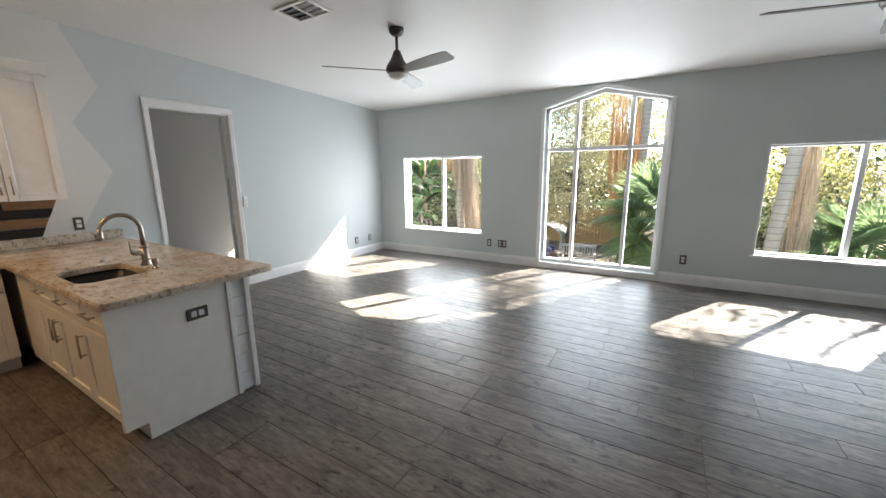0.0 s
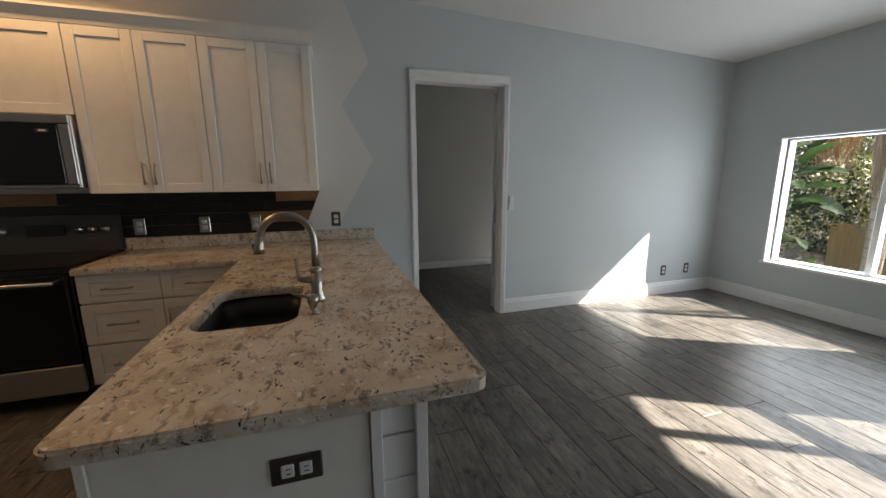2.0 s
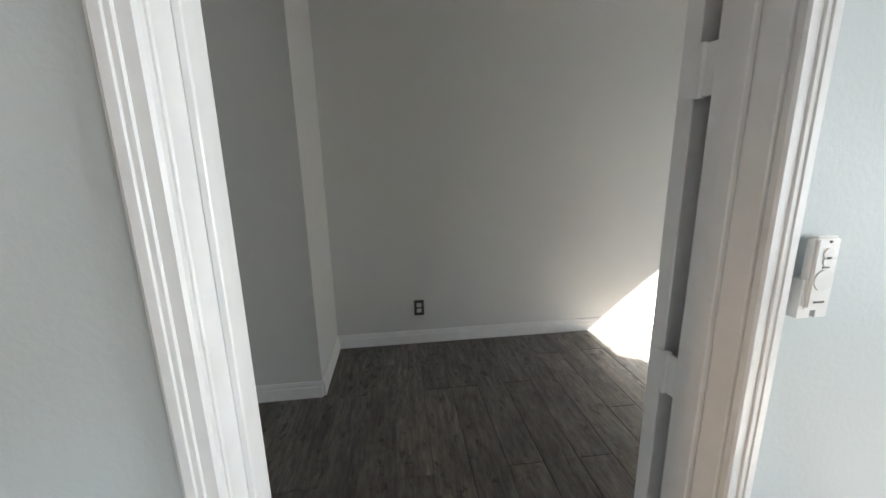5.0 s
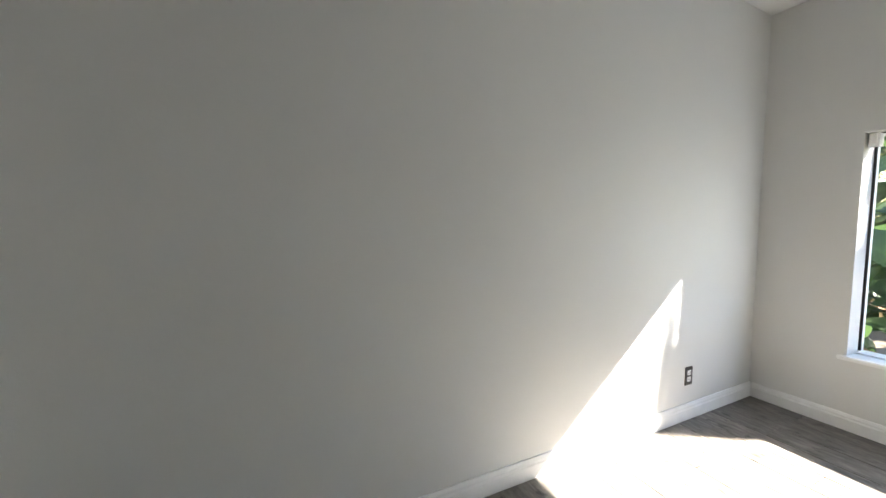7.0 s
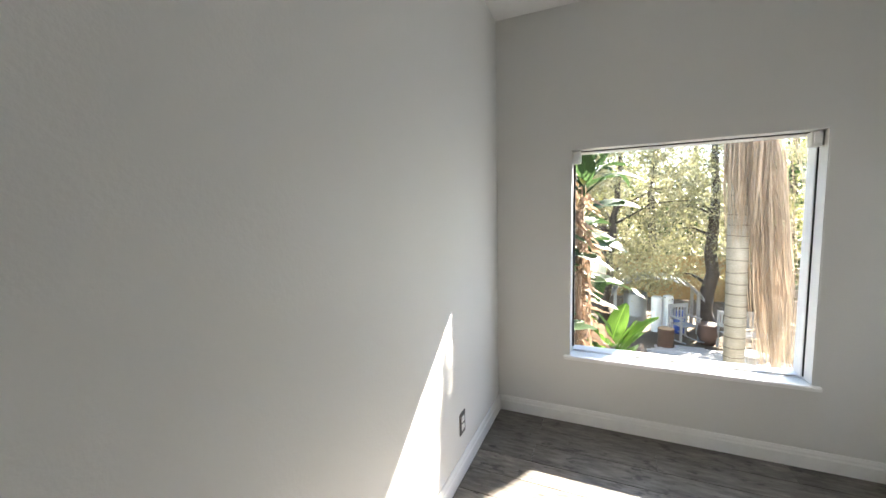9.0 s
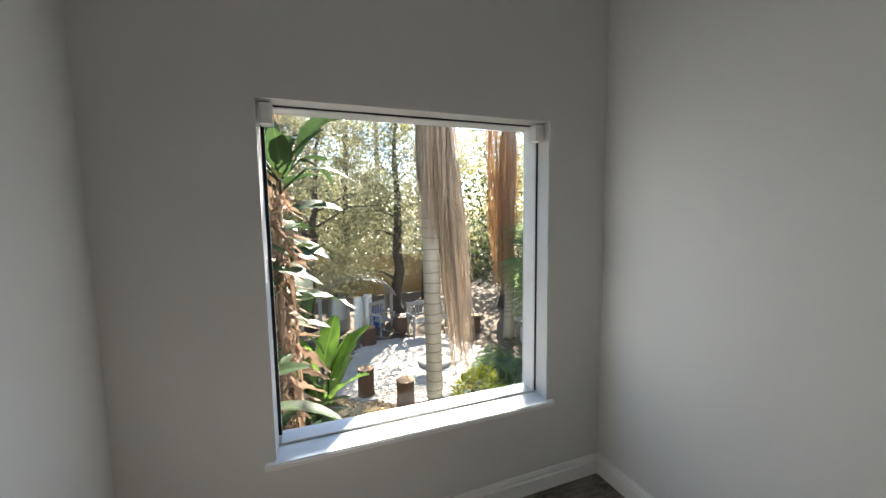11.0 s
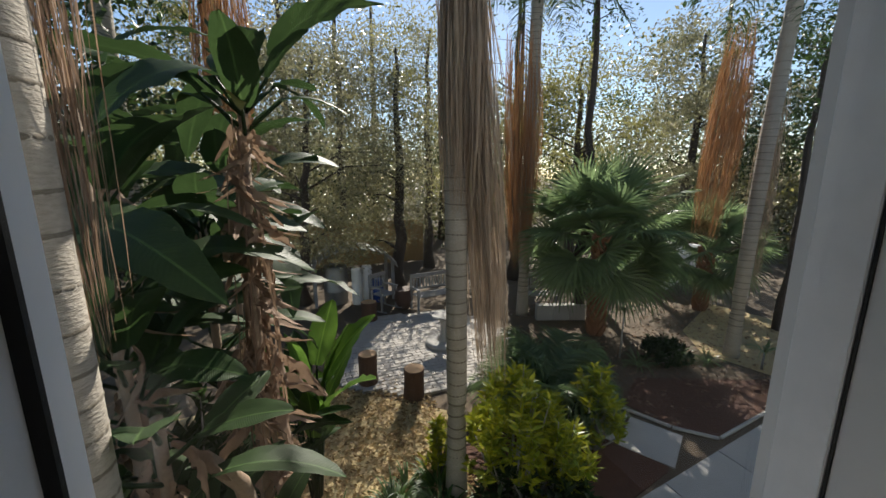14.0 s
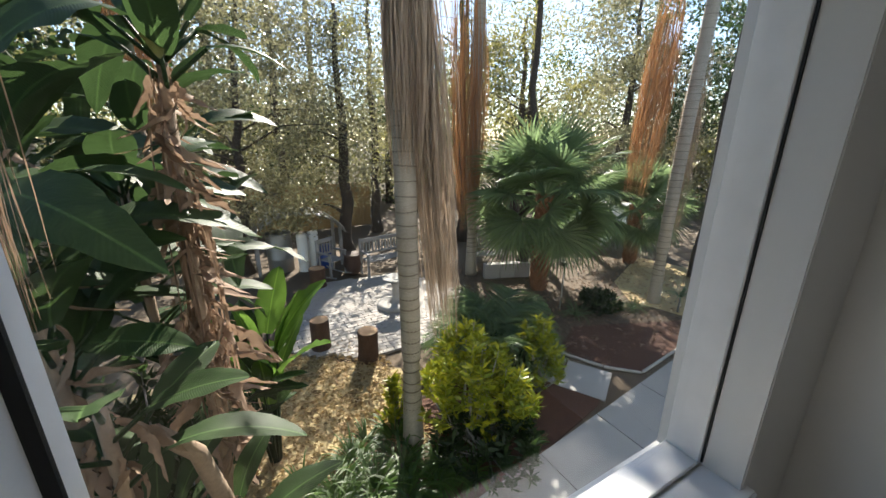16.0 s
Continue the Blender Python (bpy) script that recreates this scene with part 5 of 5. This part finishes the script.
# ---- broad-leaved plants ----
def broad_leaf_mesh(length, width, bend, material, seed, torn=0.0):
    """A large leaf along +x with a folded midrib, wavy or torn edges and a stalk."""
    r = np.random.RandomState(seed)
    n = 14
    rows_ = []
    for i in range(n + 1):
        t = i / n
        w = width * 0.5 * math.sin(math.pi * min(1, (t * 0.93 + 0.07))) ** 0.62
        z = -bend * length * t * t
        x = length * (t - 0.25 * bend * t * t)
        row = []
        for s in (-1, -0.5, 0, 0.5, 1):
            ww = w * (1 - torn * r.uniform(0, 0.8) * (abs(s) == 1))
            row.append((x + 0.08 * width * abs(s) * r.normal() * 0.3, s * ww, z + abs(s) * w * 0.32 - 0.12 * w * (abs(s) == 1) + 0.02 * width * r.normal() * (abs(s) == 1)))
        rows_.append(row)
    v = np.array(rows_).reshape(-1, 3)
    f = [(i * 5 + j, i * 5 + j + 1, (i + 1) * 5 + j + 1, (i + 1) * 5 + j) for i in range(n) for j in range(4)]
    return arrays_mesh("leaf", v, np.array(f), material)


LEAVES = [broad_leaf_mesh(0.75, 0.3, 0.45, BROAD, 1), broad_leaf_mesh(0.85, 0.34, 0.75, BROAD, 2, 0.25), broad_leaf_mesh(0.7, 0.27, 0.25, BROAD, 3)]
LIGHT_LEAVES = [broad_leaf_mesh(0.6, 0.25, 0.15, BROAD_LIGHT, 4), broad_leaf_mesh(0.66, 0.27, 0.3, BROAD_LIGHT, 5)]
WITHERED = [broad_leaf_mesh(0.4, 0.13, 1.1, PALE_DEAD, 6, 1.1), broad_leaf_mesh(0.32, 0.1, 1.4, PALE_DEAD, 7, 1.15)]


def leaf_on(parent, me, at, turn, tilt, size, roll=0.0, label=""):
    o = part("leaf", me, None, parent, label)
    o.matrix_basis = Matrix.Translation(at) @ Matrix.Rotation(radians(turn), 4, "Z") @ Matrix.Rotation(radians(tilt), 4, "Y") @ Matrix.Rotation(radians(roll), 4, "X") @ Matrix.Diagonal((size, size, size, 1))
    for p in me.polygons:
        p.use_smooth = True
    return o


def banana_plant(x, y, height, leaves, dead, label, size=1.0, lean=(0, 0), reach=1.5):
    p = thing("banana_plant", label, "plant", pose(x, y, G))
    top = Vector((lean[0], lean[1], height))
    part("stem", tube([(0, 0, 0), (lean[0] * 0.4, lean[1] * 0.4, height * 0.5), top], [0.05, 0.036, 0.028], 12), PALE_STEM, p, "", True)
    for i in range(leaves):
        a = 137.5 * i + rb.uniform(-20, 20)
        tilt = rb.uniform(-70, 5)
        b = top + Vector((0, 0, rb.uniform(-min(reach, height * 0.6), 0.05)))
        e = b + Vector((math.cos(radians(a)), math.sin(radians(a)), 0.9)) * 0.22
        part("leaf_stalk", tube([b, e], [0.014, 0.01], 6), BROAD, p, "", True)
        leaf_on(p, LEAVES[i % 3], e, a, tilt, size * rb.uniform(0.75, 1.15), rb.uniform(-30, 30))
    for i in range(dead):
        a = rb.uniform(0, 360)
        z = rb.uniform(0.35, 1.0)
        b = top * z
        leaf_on(p, WITHERED[i % 2], b + Vector((0.05 * math.cos(radians(a)), 0.05 * math.sin(radians(a)), 0)), a, rb.uniform(25, 85), rb.uniform(0.45, 1.05), rb.uniform(-80, 80), "withered brown leaf")
    return p


PALE_STEM = two_tone("brown_plant_stem", (0.16, 0.11, 0.075), (0.3, 0.22, 0.15), 9, 0.9, 0, 0.5, 40)
b1 = banana_plant(-1.72, 2.35, 3.95, 15, 120, "bird-of-paradise plant with withered leaves down its stem", 0.72, (0.1, 0.1), 0.35)
part("dead_leaf_strips", dead_strands((0.06, 0.06), 4.0, 1.2, 0.05, 0.15, 22, PALE_DEAD, (0.03, 0), 0.016), None, b1, "dry strips along the stem")
leaf_on(b1, broad_leaf_mesh(0.26, 0.13, 0.5, YELLOW_LEAF, 21), (0.05, -0.05, 3.95), -60, 20, 0.8, 0, "yellow leaf")
banana_plant(-2.5, 2.6, 3.5, 22, 22, "broad-leaved banana plant with torn leaves", 1.05)
banana_plant(-2.05, 1.75, 2.3, 13, 18, "low dark banana plant under the window", 0.8)
banana_plant(-2.3, 2.15, 3.0, 20, 20, "dark banana plant with hanging withered leaves", 0.85)
banana_plant(-2.05, 3.1, 3.1, 22, 16, "banana plant with broken brown leaves", 0.9)
banana_plant(-2.9, 3.6, 4.2, 22, 18, "tall banana plant among the trees", 1.1)
banana_plant(-1.8, 3.9, 3.3, 16, 14, "dark banana plant behind the withered stem", 0.95)
banana_plant(-2.1, 4.6, 4.1, 16, 14, "tall dark banana plant among other plants", 1.05)
banana_plant(-1.75, 1.7, 1.3, 9, 14, "low bird-of-paradise with hanging leaves", 0.75)


def leafy_clump(x, y, n, size, meshes, label, height=0.5):
    p = thing("leafy_plant", label, "plant", pose(x, y, G))
    for i in range(n):
        a = 137.5 * i + rb.uniform(-15, 15)
        b = Vector((0.05 * math.cos(radians(a)), 0.05 * math.sin(radians(a)), 0))
        e = b * 3.2 + Vector((0, 0, height * rb.uniform(0.5, 1.25)))
        part("leaf_stalk", tube([b, e], [0.014, 0.011], 6), BROAD, p, "", True)
        leaf_on(p, meshes[i % len(meshes)], e, a, rb.uniform(-88, -40), size * rb.uniform(0.75, 1.15), rb.uniform(-40, 40))
    return p


leafy_clump(-1.38, 3.5, 18, 1.15, [LIGHT_LEAVES[0], LIGHT_LEAVES[1], LEAVES[0], LIGHT_LEAVES[0]], "clump of broad bright green leaves", 1.25)
leafy_clump(-1.75, 3.2, 9, 0.9, [LEAVES[0], LEAVES[1]], "clump of broad dark leaves", 0.9)
snag = thing("cut_stem", "pale ringed cut stem leaning among leaves", "plant stem")
part("stem", tube([(-1.62, 1.95, G), (-1.68, 1.9, -0.9), (-1.75, 1.85, -0.45), (-1.9, 1.8, -0.2)], [0.05, 0.05, 0.045, 0.04], 12), PALE_STEM, snag, "", True)


def rosette_shrub(x, y, w, h, n, label, material=CROTON):
    p = thing("shrub", label, "shrub", pose(x, y, G))
    pts, dirs = [], []
    for i in range(n):
        a, rr = rg.uniform(0, 2 * np.pi), w * math.sqrt(rg.uniform(0, 1))
        zt = h * (1 - 0.45 * (rr / w) ** 2) * rg.uniform(0.45, 1.02)
        tip = Vector((rr * math.cos(a), rr * math.sin(a), zt))
        if i < 26:
            part("branch", tube([(tip.x * 0.15, tip.y * 0.15, 0), (tip.x * 0.7, tip.y * 0.7, zt * 0.55), tip], [0.014, 0.01, 0.005], 6), GREY_WOOD, p, "", True)
        for k in range(15):
            d = np.array((rg.normal(), rg.normal(), rg.uniform(0.1, 1.3)))
            d /= np.linalg.norm(d)
            pts.append(np.array(tip) + d * 0.06 - np.array((0, 0, rg.uniform(0, 0.14))))
            dirs.append(d)
    tagged(part("foliage", leaf_mesh("foliage", np.array(pts), 0.15, 0.045, material, dirs=np.array(dirs)), None, p), kind="stuff")
    return p


rosette_shrub(0.62, 2.75, 0.5, 1.62, 120, "yellow-green croton shrub in the sun")
rosette_shrub(1.0, 2.6, 0.42, 1.1, 80, "yellow-green croton shrub beside the walk")
rosette_shrub(1.95, 3.0, 0.34, 1.15, 60, "small bright croton shrub")
rosette_shrub(0.0, 3.35, 0.18, 0.7, 24, "little yellow croton on the bed")
rosette_shrub(0.75, 2.45, 0.6, 0.6, 90, "low dark green shrub on mulch", DARK_LEAF)
rosette_shrub(1.5, 3.2, 0.45, 0.9, 70, "dark green bush behind the croton", DARK_LEAF)
rosette_shrub(-2.2, 1.65, 0.5, 1.3, 110, "dark dense bush under the banana plants", DARK_LEAF)
rosette_shrub(-2.3, 2.8, 0.6, 1.9, 140, "dark tall bush among banana plants", DARK_LEAF)
rosette_shrub(-1.45, 1.5, 0.4, 0.7, 70, "dark low bush against the house", DARK_LEAF)
rosette_shrub(4.9, 4.3, 0.4, 0.55, 60, "low dark green bush on mulch", DARK_LEAF)


def blade_clump(x, y, n, length, label, material=GRASS, width=0.02, name="grass_clump", stem=0.0):
    p = thing(name, label, "plant", pose(x, y, G))
    f = np.linspace(0, 1, 6)[None, :, None]
    a = rg.uniform(0, 2 * np.pi, n)
    d = np.stack([np.cos(a), np.sin(a), 0 * a], 1)[:, None]
    ln = (length * rg.uniform(0.6, 1.15, n))[:, None, None]
    up = rg.uniform(0.5, 1.15, n)[:, None, None]
    paths = d * 0.03 + d * ln * f * 0.75 + np.array((0, 0, 1.0)) * ln * (up * f - 0.75 * f * f) + np.array((0, 0, stem))
    side = unit(np.cross(d[:, 0], np.array((0, 0, 1.0))))
    if stem:
        part("stem", tube([(0, 0, 0), (0.02, 0, stem * 1.02)], [0.02, 0.014], 8), GREY_WOOD, p, "", True)
    tagged(part("blades", ribbon_mesh("blades", paths, np.array((0.7, 1, 1, 0.8, 0.5, 0.1)) * width, material, side), None, p), kind="stuff")
    return p


for i, (x, y, s) in enumerate(((-0.9, 2.75, 0.55), (-0.55, 2.6, 0.55), (-0.2, 2.75, 0.5), (-0.65, 3.0, 0.5), (-0.3, 2.4, 0.55), (0.05, 2.4, 0.5), (0.25, 2.55, 0.45), (-1.0, 2.45, 0.55), (-0.12, 3.1, 0.5), (-0.45, 3.2, 0.42), (0.4, 2.3, 0.4), (-0.75, 2.3, 0.55), (-1.2, 2.9, 0.5), (-0.35, 2.1, 0.5))):
    blade_clump(x, y, 85, s, "arching clump of green strap leaves")
for x, y in ((4.3, 4.35), (5.3, 4.3), (5.6, 4.0)):
    blade_clump(x, y, 60, 0.5, "clump of grey-green strap leaves", FAN_LEAF)
blade_clump(6.25, 3.45, 40, 0.42, "spiky young yucca on a short stem", FAN_LEAF, 0.02, "yucca", 0.35)
blade_clump(4.25, 4.75, 26, 0.3, "spiky plant on a thin bare stem", FAN_LEAF, 0.016, "yucca", 0.95)
CYCAD = [pinnate_frond(1.25, dr, FAN_LEAF)[0] for dr in (0.45, 0.75)]
cyc = thing("cycad", "arching feathery cycad fronds beside the patio", "plant", pose(2.2, 4.3, G))
for i in range(11):
    o = part("frond", CYCAD[i % 2], None, cyc)
    o.matrix_basis = pose(0, 0, 0.25, 0, rb.uniform(-50, -10), 33 * i)
cyc2 = copy_thing(cyc, pose(1.75, 3.75, G, 0, 0, 50))

# litter on the bed
pos = np.stack([rg.uniform(-2.4, 0.4, 6500), rg.uniform(2.9, 5.6, 6500), np.full(6500, G + 0.02) + rg.uniform(0, 0.03, 6500)], 1)
tagged(part("leaf_litter", leaf_mesh("leaf_litter", pos, 0.075, 0.03, STRAW_LEAF, 0.0, rg.normal(size=(6500, 3)) * np.array((1, 1, 0.15))), None), "dry fallen leaves on the bed", "leaf litter", kind="stuff")
pos = np.stack([rg.uniform(3.2, 9.0, 2600), rg.uniform(2.5, 8.0, 2600), np.full(2600, G + 0.022) + rg.uniform(0, 0.02, 2600)], 1)
pos = pos[(pos[:, 1] > 2.9)]
tagged(part("leaf_litter", leaf_mesh("leaf_litter", pos, 0.08, 0.03, PALE_DEAD, 0.0, rg.normal(size=(len(pos), 3)) * np.array((1, 1, 0.15))), None), "dry fallen leaves on mulch and lawn", "leaf litter", kind="stuff")

# ---- garden furniture ----
ftn = thing("birdbath", "stone birdbath on a round stone base", "birdbath", pose(1.25, 6.45, G + 0.05))
part("base", lathe([(0.0, 0.0), (0.38, 0.0), (0.38, 0.07), (0.3, 0.09), (0.0, 0.09)], 22), CONCRETE, ftn, "", True)
part("pedestal", lathe([(0.13, 0.09), (0.08, 0.16), (0.06, 0.35), (0.08, 0.5), (0.12, 0.54)], 18), CONCRETE, ftn, "", True)
part("bowl", lathe([(0.0, 0.54), (0.1, 0.54), (0.22, 0.6), (0.26, 0.63), (0.24, 0.63), (0.0, 0.58)], 22), CONCRETE, ftn, "", True)


def slat_bench(m, w, label, name="garden_bench", category="bench", rockers=False):
    b = thing(name, label, category, m)
    for x in (0.0, w - 0.05):
        part("leg", box(x, x + 0.05, -0.02, 0.03, 0, 0.6, 0.004), GREY_WOOD, b)
        part("leg", box(x, x + 0.05, 0.42, 0.47, 0, 0.92, 0.004), GREY_WOOD, b)
        part("armrest", box(x - 0.01, x + 0.06, -0.05, 0.44, 0.6, 0.63, 0.004), GREY_WOOD, b)
    for i in range(5):
        part("seat_slat", box(0.05, w - 0.05, i * 0.085, i * 0.085 + 0.07, 0.4, 0.42, 0.003), GREY_WOOD, b)
    part("top_rail", box(0.05, w - 0.05, 0.43, 0.46, 0.82, 0.92, 0.004), GREY_WOOD, b)
    part("lower_rail", box(0.05, w - 0.05, 0.43, 0.46, 0.5, 0.55, 0.004), GREY_WOOD, b)
    n = max(4, int(w / 0.1))
    for i in range(n):
        x = 0.08 + (w - 0.2) * i / (n - 1)
        part("back_slat", box(x, x + 0.04, 0.437, 0.453, 0.55, 0.82, 0.003), GREY_WOOD, b)
    if rockers:
        for x in (0.0, w - 0.04):
            part("rocker", tube([(x, -0.2, 0.05), (x, 0.1, 0.015), (x, 0.4, 0.015), (x, 0.7, 0.07)], 0.018, 6), GREY_WOOD, b)
    return b


slat_bench(pose(1.25, 8.25, G + 0.05, 0, 0, 8), 1.3, "weathered grey slatted garden bench")
slat_bench(pose(0.4, 8.6, G + 0.07, 0, 0, 30), 0.55, "weathered grey wooden rocking chair", "rocking_chair", "chair", True)
slat_bench(pose(4.0, 7.6, G, 0, 0, -25), 0.9, "grey wooden garden bench under the palms")


def drum(x, y, r, h, mat, label):
    d = thing("drum", label, "drum", pose(x, y, G), "drums by the shelter")
    part("body", lathe([(0.0, 0.0), (r * 0.96, 0.0), (r, 0.03), (r, h * 0.33), (r * 1.03, h * 0.35), (r, h * 0.37), (r, h - 0.04), (r * 0.96, h), (0.0, h)], 20), mat, d, "", True)
    part("lid", lathe([(0.0, h + 0.02), (r * 0.8, h + 0.02), (r * 0.86, h)], 20), mat, d, "", True)


drum(-0.55, 10.1, 0.32, 1.05, GREY_METAL, "large dull grey metal drum under the shelter")
drum(-0.02, 9.75, 0.14, 1.0, WHITE_DRUM, "tall narrow white plastic drum by the shelter")
drum(0.27, 9.85, 0.14, 1.02, WHITE_DRUM, "tall narrow white plastic drum by the shelter")
drum(0.58, 9.8, 0.17, 0.62, BLUE_DRUM, "blue plastic drum beside the white ones")
shelter = thing("shelter", "small shelter with a curved grey slatted roof", "shelter", pose(-1.1, 9.8, G))
for x, y in ((0, 0), (2.1, 0), (0, 0.9), (2.1, 0.9)):
    part("post", box(x - 0.04, x + 0.04, y - 0.04, y + 0.04, 0, 1.2, 0.005), GREY_WOOD, shelter)
for i in range(13):
    a = radians(20 + i * 140 / 12)
    s = part("roof_slat", box(-0.09, 0.09, -0.2, 1.1, -0.012, 0.012, 0.003), GREY_METAL, shelter)
    s.matrix_basis = Matrix.Translation((1.05 - 1.2 * math.cos(a), 0, 0.8 + 0.75 * math.sin(a))) @ Matrix.Rotation(a - math.pi / 2, 4, "Y")
pot = thing("planter_pot", "large dark clay pot near the bench", "pot", pose(1.05, 8.85, G + 0.05))
part("pot_body", lathe([(0.0, 0.0), (0.16, 0.0), (0.25, 0.25), (0.22, 0.48), (0.25, 0.52), (0.22, 0.52), (0.0, 0.45)], 18), TERRA, pot, "", True)
box_shed = thing("low_shed", "low pale grey shed behind the fan palm", "shed", pose(9.05, 7.55, G, 0, 0, 22))
part("wall", box(0, 3.4, 0, 0.05, 0, 0.95, 0.004), WHITE_DRUM, box_shed)
part("wall", box(0, 0.05, 0.05, 1.5, 0, 0.95, 0.004), WHITE_DRUM, box_shed)
part("lid", box(-0.04, 3.45, -0.04, 1.55, 0.95, 1.0, 0.006), WHITE_DRUM, box_shed)
planter = thing("raised_planter", "grey concrete block planter by the palms", "planter", pose(3.85, 6.9, G, 0, 0, -20))
for i in range(3):
    part("block", box(i * 0.4, i * 0.4 + 0.39, 0, 0.19, 0, 0.38, 0.008), CONCRETE, planter)

stair = thing("garden_stair", "dark grey wooden stair with a slatted railing", "stair", pose(6.15, 1.75, G))
for i in range(9):
    part("tread", box(i * 0.24, i * 0.24 + 0.28, 0, 1.1, i * 0.19 + 0.15, i * 0.19 + 0.19, 0.004), DECK, stair)
for y in (-0.04, 1.1):
    part("stringer", prism([(-0.05, 0.0), (0.25, 0.0), (2.3, 1.55), (2.3, 1.85), (2.1, 1.85), (-0.05, 0.2)], "y", y, y + 0.04), DECK, stair)
    part("handrail", prism([(-0.1, 0.9), (-0.1, 0.82), (2.3, 2.7), (2.3, 2.78)], "y", y - 0.02, y + 0.06), DECK, stair)
    part("bottom_rail", prism([(-0.05, 0.33), (-0.05, 0.27), (2.3, 2.12), (2.3, 2.18)], "y", y, y + 0.04), DECK, stair)
    part("newel_post", box(-0.1, 0.0, y - 0.03, y + 0.07, 0, 0.95, 0.006), DECK, stair)
    for i in range(16):
        x = 0.05 + i * 0.14
        part("baluster", box(x, x + 0.035, y + 0.002, y + 0.037, 0.3 + 0.787 * x, 0.86 + 0.783 * x, 0.003), DECK, stair)

for dz in (0.0, 0.95, 2.55, 4.1):
    cable = thing("power_cable", "thin dark overhead power cable against the sky", "cable", group="power cables")
    part("wire", tube([(4.0 + 8.0 * k, 24.0, 6.9 + dz + 0.012 * (k - 3) ** 2 + 0.28 * (k - 3)) for k in range(7)], 0.018, 6), RUBBER, cable)
    for x, k in ((4.0, 0), (52.0, 6)):
        part("insulator", lathe([(0.0, -0.08), (0.05, -0.06), (0.03, 0.0), (0.05, 0.06), (0.0, 0.08)], 8, center=(x, 24.0, 6.9 + dz + 0.012 * (k - 3) ** 2 + 0.28 * (k - 3))), BARK, cable)
